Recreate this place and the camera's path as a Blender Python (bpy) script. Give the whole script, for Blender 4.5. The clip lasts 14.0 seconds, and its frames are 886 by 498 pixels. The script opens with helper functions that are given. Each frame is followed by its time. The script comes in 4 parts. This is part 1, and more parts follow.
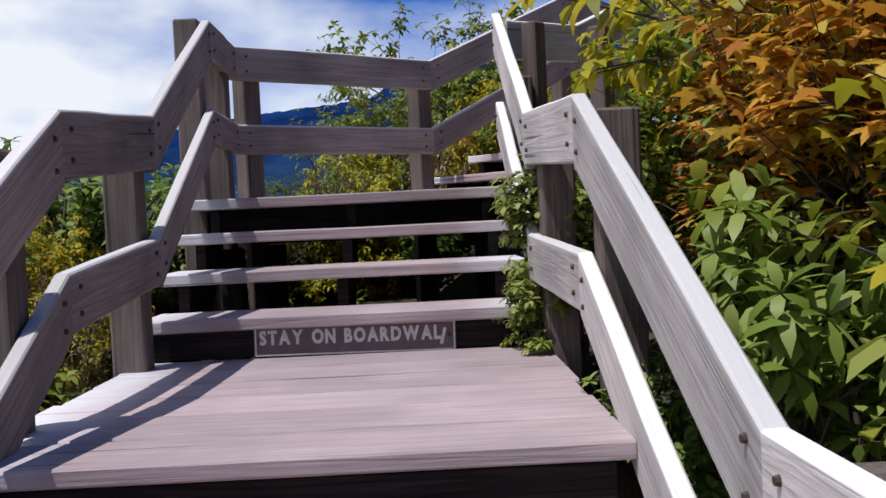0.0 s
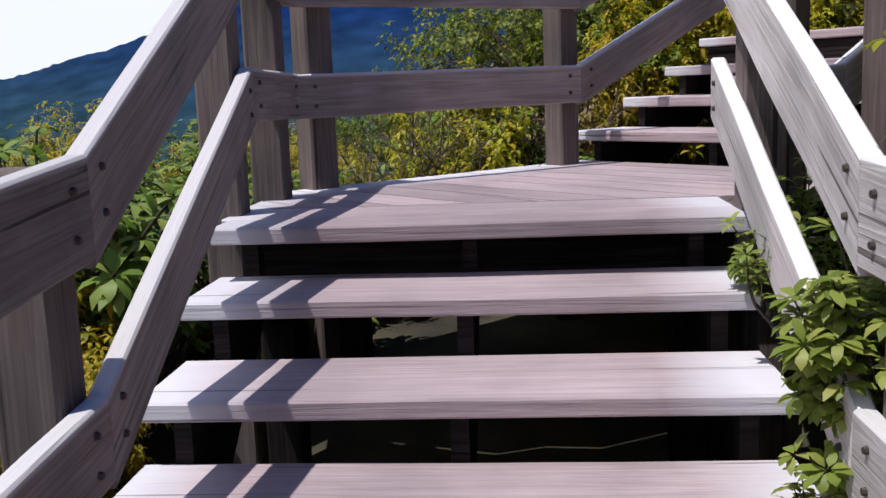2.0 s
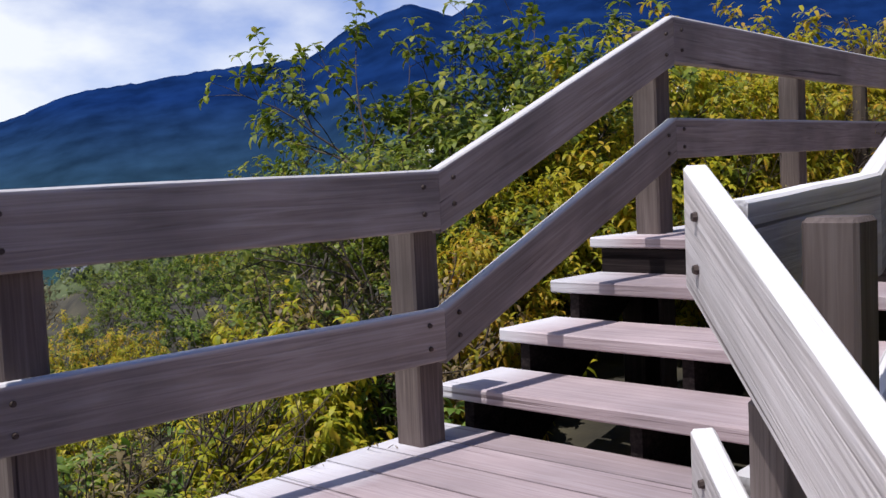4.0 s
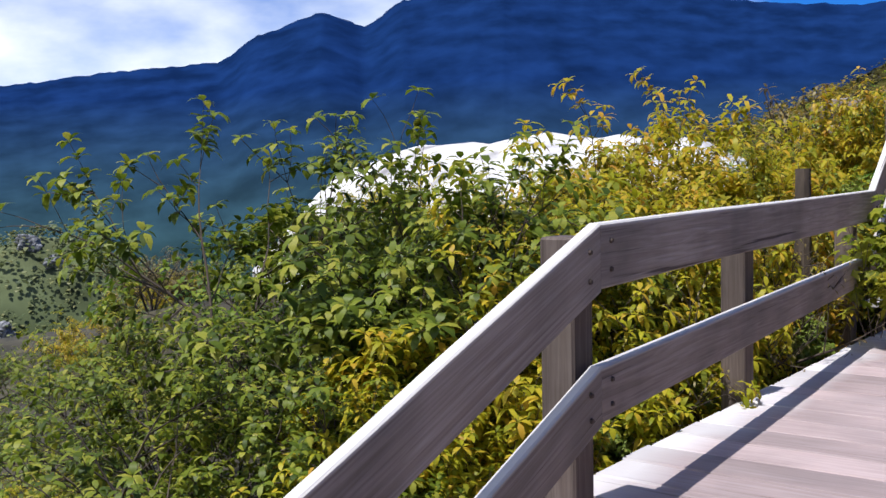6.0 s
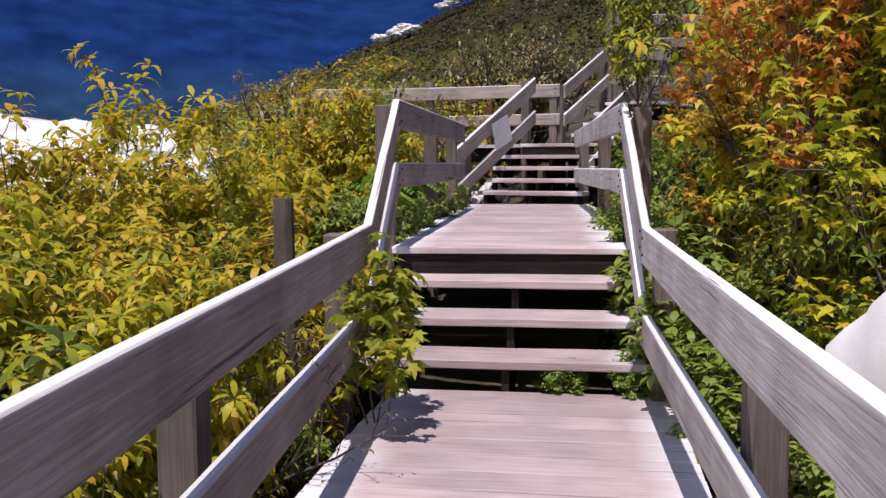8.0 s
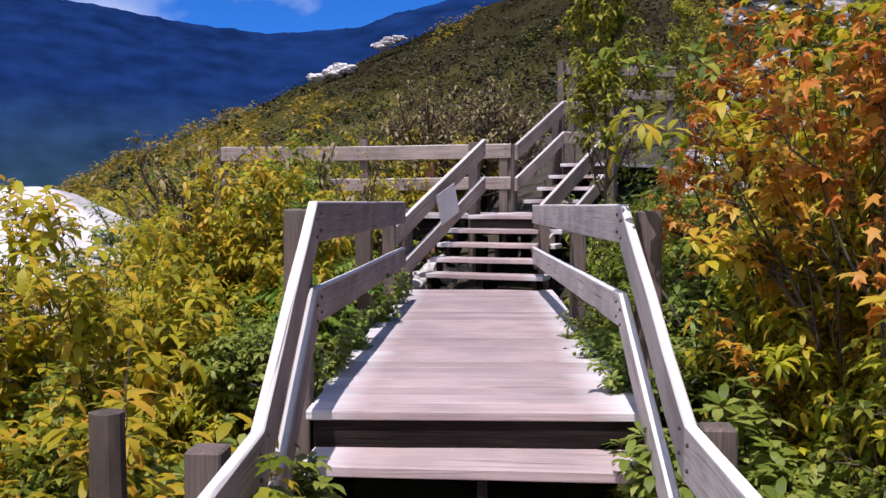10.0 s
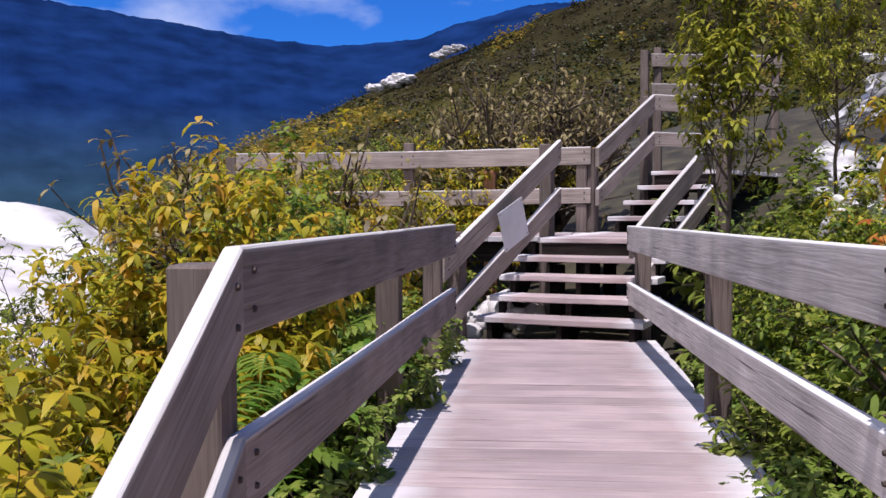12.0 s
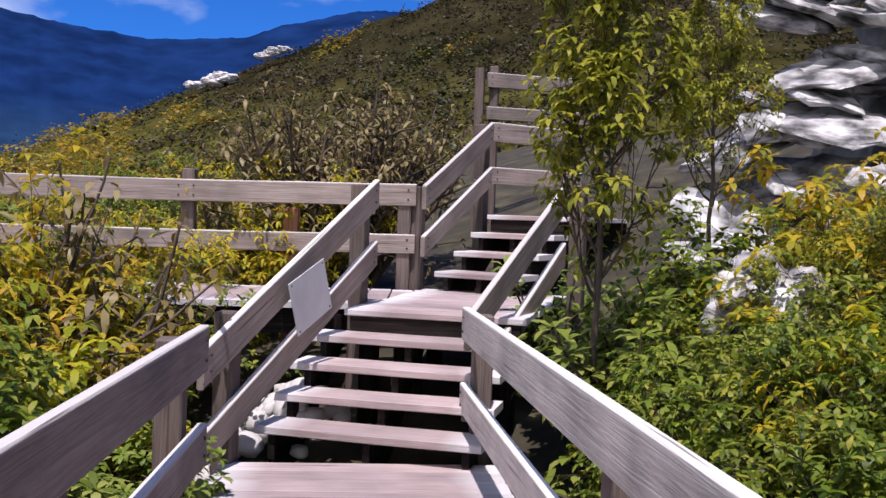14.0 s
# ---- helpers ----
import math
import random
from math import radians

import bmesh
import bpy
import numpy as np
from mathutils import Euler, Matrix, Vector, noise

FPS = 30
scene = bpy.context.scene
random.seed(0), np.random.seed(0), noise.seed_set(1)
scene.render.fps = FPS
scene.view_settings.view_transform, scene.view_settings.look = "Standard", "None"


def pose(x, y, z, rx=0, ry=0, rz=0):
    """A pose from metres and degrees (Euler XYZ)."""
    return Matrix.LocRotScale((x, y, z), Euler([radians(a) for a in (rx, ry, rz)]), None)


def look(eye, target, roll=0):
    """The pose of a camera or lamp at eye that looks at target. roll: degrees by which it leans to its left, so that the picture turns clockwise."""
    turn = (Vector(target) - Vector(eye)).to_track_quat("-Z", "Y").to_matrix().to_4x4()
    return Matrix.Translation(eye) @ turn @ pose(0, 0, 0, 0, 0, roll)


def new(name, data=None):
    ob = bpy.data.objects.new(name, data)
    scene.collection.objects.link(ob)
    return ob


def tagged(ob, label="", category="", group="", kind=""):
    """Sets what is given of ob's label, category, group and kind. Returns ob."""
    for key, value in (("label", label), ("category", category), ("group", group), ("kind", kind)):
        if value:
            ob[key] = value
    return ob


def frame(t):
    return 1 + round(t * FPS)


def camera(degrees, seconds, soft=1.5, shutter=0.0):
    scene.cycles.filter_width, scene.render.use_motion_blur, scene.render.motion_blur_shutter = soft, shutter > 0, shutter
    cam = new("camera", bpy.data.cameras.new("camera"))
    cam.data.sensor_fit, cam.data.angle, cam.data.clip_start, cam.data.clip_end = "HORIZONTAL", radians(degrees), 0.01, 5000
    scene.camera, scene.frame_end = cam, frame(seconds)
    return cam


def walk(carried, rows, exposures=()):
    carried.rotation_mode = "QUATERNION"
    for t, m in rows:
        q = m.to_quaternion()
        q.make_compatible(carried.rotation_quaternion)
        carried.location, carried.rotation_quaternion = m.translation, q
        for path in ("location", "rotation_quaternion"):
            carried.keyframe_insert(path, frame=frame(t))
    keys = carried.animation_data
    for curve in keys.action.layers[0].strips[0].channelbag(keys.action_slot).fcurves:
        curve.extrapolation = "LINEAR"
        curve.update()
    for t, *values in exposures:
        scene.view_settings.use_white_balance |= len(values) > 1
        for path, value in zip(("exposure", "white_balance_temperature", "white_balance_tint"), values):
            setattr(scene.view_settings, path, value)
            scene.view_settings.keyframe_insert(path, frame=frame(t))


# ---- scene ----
cam = camera(48.0, 14.0)
PATH = [
    (0, (0.084, -3.787, 0.507), (0.12, -1.788, 0.449), -2.7),
    (0.5, (-0.008, -3.401, 0.674), (0.057, -1.403, 0.642), -3.4),
    (1, (-0.071, -2.958, 0.755), (-0.175, -0.965, 0.63), -2.9),
    (1.5, (-0.116, -2.378, 0.894), (-0.327, -0.417, 0.567), -2.9),
    (2, (-0.113, -1.804, 1.04), (-0.274, 0.165, 0.726), -2.2),
    (2.5, (-0.058, -1.345, 1.204), (-0.169, 0.622, 0.859), -3.1),
    (3, (-0.074, -0.988, 1.368), (-0.08, 0.99, 1.071), -2.6),
    (3.5, (-0.137, -0.602, 1.487), (-0.025, 1.383, 1.271), -2.7),
    (3.7, (-0.112, -0.452, 1.512), (0.024, 1.537, 1.359), -2.8),
    (5.8, (0.283, 0.886, 2.262), (0.5, 2.869, 2.137), -0.7),
    (6, (0.326, 1.105, 2.337), (0.656, 3.074, 2.209), -1.1),
    (6.5, (0.549, 1.737, 2.449), (1.202, 3.624, 2.327), -0.3),
    (7, (0.808, 2.242, 2.433), (1.753, 4.002, 2.33), -0.2),
    (7.5, (1.017, 2.539, 2.456), (2.155, 4.176, 2.298), -0.1),
    (8, (1.345, 2.914, 2.596), (2.586, 4.471, 2.411), -0.3),
    (8.5, (1.646, 3.305, 2.751), (2.944, 4.818, 2.586), -0.1),
    (9, (1.941, 3.71, 2.856), (3.267, 5.197, 2.682), -0.4),
    (9.2, (2.029, 3.818, 2.892), (3.375, 5.286, 2.712), -0.3),
    (11.3, (3.734, 5.759, 3.11), (5.035, 7.278, 3.13), 0.3),
    (11.5, (3.906, 5.957, 3.103), (5.195, 7.487, 3.083), 0.4),
    (12, (4.331, 6.432, 3.074), (5.583, 7.99, 2.986), -0.3),
    (12.5, (4.786, 6.973, 3.066), (6.022, 8.542, 2.96), -0.5),
    (13, (5.34, 7.52, 3.138), (6.594, 9.071, 2.958), 0.1),
    (13.5, (5.61, 7.715, 3.283), (6.948, 9.191, 3.105), 0.9),
    (14, (5.953, 7.965, 3.46), (7.462, 9.276, 3.389), 1.9),
]
walk(cam, [(t, look(eye, target, roll)) for t, eye, target, roll in PATH],
     [(0, -0.31, 6350, 10), (1.0, -0.34, 6350, 10), (1.5, -0.28, 6350, 11), (2.5, -0.19, 6320, 12), (3.7, -0.24, 6300, 12), (5.8, 0.06, 6450, 8), (7.0, 0.1, 6500, 11), (8.5, -0.02, 6700, 18), (11.5, 0.0, 6450, 18), (14, 0.04, 6650, 18)])

# ---- light ----
world = bpy.data.worlds.new("sky")
scene.world = world
world.use_nodes = True
wn, wl = world.node_tree.nodes, world.node_tree.links
wn.clear()
SUN_FROM = Vector((-0.33, -0.22, 1.0)).normalized()
sky = wn.new("ShaderNodeTexSky")
sky.sky_type = "NISHITA"
sky.sun_disc = False
sky.sun_elevation = math.asin(SUN_FROM.z)
sky.sun_rotation = math.atan2(SUN_FROM.x, SUN_FROM.y)
sky.altitude = 1400
sky.air_density = 0.8
sky.dust_density = 0.3
sky.ozone_density = 3.0
coord = wn.new("ShaderNodeTexCoord")
flat = wn.new("ShaderNodeMapping")
flat.inputs["Scale"].default_value = (1.5, 1.5, 3.2)
flat.inputs["Location"].default_value = (1.35, 0.3, 0.4)
cloud = wn.new("ShaderNodeTexNoise")
cloud.inputs["Scale"].default_value = 2.1
cloud.inputs["Detail"].default_value = 9
cloud.inputs["Roughness"].default_value = 0.5
ramp = wn.new("ShaderNodeValToRGB")
ramp.color_ramp.elements[0].position = 0.33
ramp.color_ramp.elements[1].position = 0.58
mix = wn.new("ShaderNodeMix")
mix.data_type = "RGBA"
mix.inputs["B"].default_value = (20, 20.8, 22, 1)
tint = wn.new("ShaderNodeMix")
tint.data_type = "RGBA"
tint.blend_type = "MULTIPLY"
tint.inputs["Factor"].default_value = 1.0
tint.inputs["B"].default_value = (0.3, 1.25, 2.7, 1)
back = wn.new("ShaderNodeBackground")
back.inputs["Strength"].default_value = 0.054
wout = wn.new("ShaderNodeOutputWorld")
wl.new(coord.outputs["Generated"], flat.inputs["Vector"])
wl.new(flat.outputs["Vector"], cloud.inputs["Vector"])
# the cloud bank thickens to the west
where = wn.new("ShaderNodeSeparateXYZ")
thick = wn.new("ShaderNodeMath")
thick.operation = "MULTIPLY_ADD"
thick.inputs[1].default_value = -0.3
wl.new(coord.outputs["Generated"], where.inputs[0])
wl.new(where.outputs[0], thick.inputs[0])
wl.new(cloud.outputs["Fac"], thick.inputs[2])
# and thins out overhead
thin = wn.new("ShaderNodeMath")
thin.operation = "MULTIPLY_ADD"
thin.inputs[1].default_value = -0.3
wl.new(where.outputs[2], thin.inputs[0])
wl.new(thick.outputs[0], thin.inputs[2])
wl.new(thin.outputs[0], ramp.inputs["Fac"])
wl.new(ramp.outputs["Color"], mix.inputs["Factor"])
wl.new(sky.outputs["Color"], tint.inputs["A"])
wl.new(tint.outputs["Result"], mix.inputs["A"])
wl.new(mix.outputs["Result"], back.inputs["Color"])
wl.new(back.outputs["Background"], wout.inputs["Surface"])

sun = new("sun", bpy.data.lights.new("sun", "SUN"))
sun.data.energy = 5.0
sun.data.angle = radians(0.5)
sun.data.color = (1.0, 0.965, 0.93)
sun.matrix_world = look(SUN_FROM * 50, (0, 0, 0))


# ---- materials ----
def material(name):
    m = bpy.data.materials.new(name)
    m.use_nodes = True
    m.node_tree.nodes.clear()
    return m, m.node_tree.nodes, m.node_tree.links


def ramp_node(nodes, stops):
    r = nodes.new("ShaderNodeValToRGB")
    e = r.color_ramp.elements
    while len(e) < len(stops):
        e.new(0.5)
    for i, (p, c) in enumerate(stops):
        e[i].position, e[i].color = p, (*c, 1)
    return r


WOODS = []


def wood(name, dark, mid, light, stain=0.35, bleach=None, reach=(0.1, 0.34), ragged=0.3, gloss=0.3, split=0.3):
    """Weathered timber; a silvery colour marks its untrodden ends, or a rail's weathered upper edge with overhead sun
    painted in; reach is how far that goes in.
    """
    m, n, l = material(name)
    out, b = n.new("ShaderNodeOutputMaterial"), n.new("ShaderNodeBsdfPrincipled")
    info = n.new("ShaderNodeObjectInfo")
    shift = n.new("ShaderNodeVectorMath")
    shift.operation = "MULTIPLY_ADD"
    comb = n.new("ShaderNodeCombineXYZ")
    for i in range(3):
        l.new(info.outputs["Random"], comb.inputs[i])
    shift.inputs[1].default_value = (37, 23, 11)
    l.new(comb.outputs[0], shift.inputs[0])
    lie = n.new("ShaderNodeAttribute")
    lie.attribute_name = "grain"
    l.new(lie.outputs["Vector"], shift.inputs[2])
    grain_map = n.new("ShaderNodeMapping")
    grain_map.inputs["Scale"].default_value = (1.1, 30, 30)
    l.new(shift.outputs[0], grain_map.inputs["Vector"])
    grain = n.new("ShaderNodeTexNoise")
    grain.inputs["Scale"].default_value = 1.6
    grain.inputs["Detail"].default_value = 7
    grain.inputs["Distortion"].default_value = 1.5
    l.new(grain_map.outputs[0], grain.inputs["Vector"])
    crack_map = n.new("ShaderNodeMapping")
    crack_map.inputs["Scale"].default_value = (0.8, 42, 42)
    l.new(shift.outputs[0], crack_map.inputs["Vector"])
    crack = n.new("ShaderNodeTexNoise")
    crack.inputs["Scale"].default_value = 1.0
    crack.inputs["Detail"].default_value = 3
    l.new(crack_map.outputs[0], crack.inputs["Vector"])
    crack_ramp = ramp_node(n, [(0.29, (split, split * 0.92, split * 0.9)), (0.35, (1, 1, 1))])
    l.new(crack.outputs["Fac"], crack_ramp.inputs["Fac"])
    big = n.new("ShaderNodeTexNoise")
    big.inputs["Scale"].default_value = 2.3
    big.inputs["Detail"].default_value = 5
    l.new(shift.outputs[0], big.inputs["Vector"])
    colour = ramp_node(n, [(0.28, dark), (0.5, mid), (0.72, light)])
    l.new(grain.outputs["Fac"], colour.inputs["Fac"])
    blotch = ramp_node(n, [(0.35, (1 - stain,) * 3), (0.62, (1.08, 1.06, 1.05))])
    l.new(big.outputs["Fac"], blotch.inputs["Fac"])
    mul = n.new("ShaderNodeMix")
    mul.data_type, mul.blend_type = "RGBA", "MULTIPLY"
    mul.inputs["Factor"].default_value = 1
    l.new(colour.outputs[0], mul.inputs["A"])
    l.new(blotch.outputs[0], mul.inputs["B"])
    mul2 = n.new("ShaderNodeMix")
    mul2.data_type, mul2.blend_type = "RGBA", "MULTIPLY"
    mul2.inputs["Factor"].default_value = 1
    l.new(mul.outputs["Result"], mul2.inputs["A"])
    l.new(crack_ramp.outputs[0], mul2.inputs["B"])
    timber = mul2.outputs["Result"]
    if bleach:
        rim = n.new("ShaderNodeAttribute")
        rim.attribute_name = "rim"
        fray = n.new("ShaderNodeMath")
        fray.operation = "MULTIPLY_ADD"
        fray.inputs[1].default_value = ragged
        l.new(big.outputs["Fac"], fray.inputs[0])
        l.new(rim.outputs["Fac"], fray.inputs[2])
        fade = n.new("ShaderNodeMapRange")
        fade.inputs["From Min"].default_value, fade.inputs["From Max"].default_value = reach[0] + ragged / 2, reach[1] + ragged / 2
        fade.inputs["To Min"].default_value, fade.inputs["To Max"].default_value = 0.92, 0.0
        l.new(fray.outputs[0], fade.inputs["Value"])
        pale = n.new("ShaderNodeMix")
        pale.data_type, pale.blend_type = "RGBA", "MULTIPLY"
        pale.inputs["Factor"].default_value = 1
        pale.inputs["A"].default_value = (*bleach, 1)
        l.new(crack_ramp.outputs[0], pale.inputs["B"])
        worn = n.new("ShaderNodeMix")
        worn.data_type = "RGBA"
        l.new(fade.outputs[0], worn.inputs["Factor"])
        l.new(timber, worn.inputs["A"])
        l.new(pale.outputs["Result"], worn.inputs["B"])
        timber = worn.outputs["Result"]
    each = n.new("ShaderNodeHueSaturation")
    tone = n.new("ShaderNodeMapRange")
    tone.inputs["To Min"].default_value, tone.inputs["To Max"].default_value = 0.82, 1.16
    l.new(info.outputs["Random"], tone.inputs["Value"])
    l.new(tone.outputs[0], each.inputs["Value"])
    l.new(timber, each.inputs["Color"])
    l.new(each.outputs[0], b.inputs["Base Color"])
    b.inputs["Roughness"].default_value = 0.82
    b.inputs["Specular IOR Level"].default_value = gloss
    bump = n.new("ShaderNodeBump")
    bump.inputs["Strength"].default_value = 0.55
    bump.inputs["Distance"].default_value = 0.006
    add = n.new("ShaderNodeMath")
    add.operation = "MULTIPLY"
    l.new(grain.outputs["Fac"], add.inputs[0])
    l.new(crack_ramp.outputs[0], add.inputs[1])
    l.new(add.outputs[0], bump.inputs["Height"])
    l.new(bump.outputs[0], b.inputs["Normal"])
    l.new(b.outputs[0], out.inputs[0])
    WOODS.append(m)
    return m


def leafy(name, stops, glow=0.35):
    m, n, l = material(name)
    out, b, t = n.new("ShaderNodeOutputMaterial"), n.new("ShaderNodeBsdfPrincipled"), n.new("ShaderNodeBsdfTranslucent")
    geo, info = n.new("ShaderNodeNewGeometry"), n.new("ShaderNodeObjectInfo")
    ramp_ = ramp_node(n, stops)
    l.new(geo.outputs["Random Per Island"], ramp_.inputs["Fac"])
    hue = n.new("ShaderNodeHueSaturation")
    rng = n.new("ShaderNodeMapRange")
    rng.inputs["To Min"].default_value, rng.inputs["To Max"].default_value = 0.48, 0.515
    l.new(info.outputs["Random"], rng.inputs["Value"])
    l.new(rng.outputs[0], hue.inputs["Hue"])
    l.new(ramp_.outputs[0], hue.inputs["Color"])
    l.new(hue.outputs[0], b.inputs["Base Color"])
    l.new(hue.outputs[0], t.inputs["Color"])
    b.inputs["Roughness"].default_value = 0.5
    b.inputs["Specular IOR Level"].default_value = 0.35
    mixs = n.new("ShaderNodeMixShader")
    mixs.inputs[0].default_value = glow
    l.new(b.outputs[0], mixs.inputs[1])
    l.new(t.outputs[0], mixs.inputs[2])
    l.new(mixs.outputs[0], out.inputs[0])
    return m


def plain(name, stops, scale=3.0, rough=0.8, bump_size=0.0, metal=0.0, detail=8, stretch=(1, 1, 1)):
    m, n, l = material(name)
    out, b = n.new("ShaderNodeOutputMaterial"), n.new("ShaderNodeBsdfPrincipled")
    tc, mp = n.new("ShaderNodeTexCoord"), n.new("ShaderNodeMapping")
    mp.inputs["Scale"].default_value = stretch
    l.new(tc.outputs["Object"], mp.inputs["Vector"])
    no = n.new("ShaderNodeTexNoise")
    no.inputs["Scale"].default_value = scale
    no.inputs["Detail"].default_value = detail
    l.new(mp.outputs[0], no.inputs["Vector"])
    r = ramp_node(n, stops)
    l.new(no.outputs["Fac"], r.inputs["Fac"])
    l.new(r.outputs[0], b.inputs["Base Color"])
    b.inputs["Roughness"].default_value = rough
    b.inputs["Metallic"].default_value = metal
    if bump_size:
        bp = n.new("ShaderNodeBump")
        bp.inputs["Strength"].default_value = 0.8
        bp.inputs["Distance"].default_value = bump_size
        l.new(no.outputs["Fac"], bp.inputs["Height"])
        l.new(bp.outputs[0], b.inputs["Normal"])
    l.new(b.outputs[0], out.inputs[0])
    return m


DECK = wood("weathered_deck_wood", (0.325, 0.255, 0.262), (0.385, 0.308, 0.318), (0.44, 0.365, 0.378), 0.18, (0.62, 0.6, 0.635), (0.06, 0.28), 0.3, split=0.45)
# darker copy of the rail wood, with shade put into its colour
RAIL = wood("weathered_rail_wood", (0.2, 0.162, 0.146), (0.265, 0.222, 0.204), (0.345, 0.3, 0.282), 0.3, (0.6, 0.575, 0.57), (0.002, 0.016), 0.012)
# paler copy with direct sun put into its colour; its name seeds board jitter
RAIL_SUNLIT = wood("sun_bleached_rail_wood", (0.38, 0.345, 0.335), (0.49, 0.455, 0.45), (0.6, 0.57, 0.575), 0.3, (0.7, 0.68, 0.68), (0.002, 0.02), 0.012)
POST = wood("weathered_post_wood", (0.1, 0.077, 0.07), (0.145, 0.113, 0.104), (0.2, 0.163, 0.152), 0.3)
FRESH = wood("reddish_post_wood", (0.28, 0.12, 0.06), (0.42, 0.2, 0.11), (0.5, 0.27, 0.16), 0.2)
# near-black stands in for the deep shade under decks and steps
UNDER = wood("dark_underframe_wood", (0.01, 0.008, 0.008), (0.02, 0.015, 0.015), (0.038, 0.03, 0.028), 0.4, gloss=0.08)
BOLT = plain("rusty_bolt_steel", [(0.3, (0.05, 0.035, 0.03)), (0.7, (0.12, 0.09, 0.08))], 60, 0.6, metal=0.6)
SIGN = plain("brown_sign_face", [(0.3, (0.10, 0.072, 0.075)), (0.7, (0.15, 0.115, 0.12))], 12, 0.7)
LETTER = plain("worn_white_paint", [(0.3, (0.5, 0.46, 0.45)), (0.6, (0.68, 0.65, 0.63))], 30, 0.7)
PLATE = plain("grey_metal_plate", [(0.3, (0.6, 0.6, 0.64)), (0.7, (0.7, 0.7, 0.74))], 5, 0.5, metal=0.1)
BARK = plain("shrub_bark", [(0.3, (0.035, 0.025, 0.02)), (0.7, (0.12, 0.09, 0.07))], 14, 0.9, 0.004, stretch=(1, 1, 0.3))
ROCK = plain("pale_granite", [(0.28, (0.22, 0.21, 0.22)), (0.45, (0.58, 0.56, 0.57)), (0.7, (0.76, 0.74, 0.75))], 1.3, 0.9, 0.05, detail=12)
CLIFF = plain("pale_cliff_rock", [(0.36, (0.05, 0.05, 0.055)), (0.48, (0.3, 0.295, 0.31)), (0.62, (0.62, 0.61, 0.63))], 3.2, 0.85, 0.08, detail=14, stretch=(1, 1, 3))
GREY_ROCK = plain("grey_lichened_rock", [(0.3, (0.05, 0.055, 0.06)), (0.5, (0.16, 0.165, 0.18)), (0.7, (0.34, 0.34, 0.36))], 3.0, 0.9, 0.04, detail=12)
SOIL = plain("leaf_litter_ground", [(0.3, (0.016, 0.014, 0.009)), (0.5, (0.04, 0.034, 0.02)), (0.7, (0.075, 0.065, 0.035))], 2.5, 0.95, 0.05, detail=12)
YELLOW = leafy("yellow_green_leaf", [(0.0, (0.17, 0.20, 0.012)), (0.35, (0.38, 0.37, 0.02)), (0.7, (0.56, 0.48, 0.03)), (1.0, (0.6, 0.38, 0.04))], 0.48)
GREEN = leafy("green_leaf", [(0.0, (0.04, 0.075, 0.008)), (0.45, (0.13, 0.19, 0.016)), (0.8, (0.24, 0.29, 0.03)), (1.0, (0.36, 0.36, 0.05))], 0.4)
LIME = leafy("lime_leaf", [(0.0, (0.12, 0.16, 0.013)), (0.5, (0.3, 0.33, 0.028)), (1.0, (0.46, 0.43, 0.05))], 0.48)
BRIGHT = leafy("pale_green_leaf", [(0.0, (0.10, 0.16, 0.02)), (0.5, (0.19, 0.27, 0.04)), (1.0, (0.32, 0.36, 0.09))], 0.35)
ORANGE = leafy("orange_leaf", [(0.0, (0.38, 0.13, 0.02)), (0.4, (0.58, 0.25, 0.03)), (0.75, (0.62, 0.35, 0.05)), (1.0, (0.55, 0.42, 0.08))], 0.4)
FAR_GREEN = leafy("far_green_foliage", [(0.0, (0.012, 0.02, 0.006)), (0.5, (0.034, 0.044, 0.01)), (1.0, (0.07, 0.08, 0.018))], 0.2)
FAR_BROWN = leafy("far_brown_foliage", [(0.0, (0.02, 0.015, 0.01)), (0.5, (0.04, 0.03, 0.018)), (1.0, (0.068, 0.05, 0.028))], 0.2)
FAR_LIME = leafy("far_lime_foliage", [(0.0, (0.12, 0.13, 0.015)), (0.5, (0.27, 0.25, 0.025)), (1.0, (0.4, 0.27, 0.035))], 0.4)
FROND = leafy("fresh_green_leaflet", [(0.0, (0.07, 0.15, 0.015)), (0.5, (0.14, 0.25, 0.03)), (1.0, (0.24, 0.33, 0.05))], 0.4)
DRY = leafy("dry_brown_leaf", [(0.0, (0.10, 0.075, 0.03)), (0.5, (0.21, 0.16, 0.06)), (1.0, (0.30, 0.25, 0.11))], 0.25)


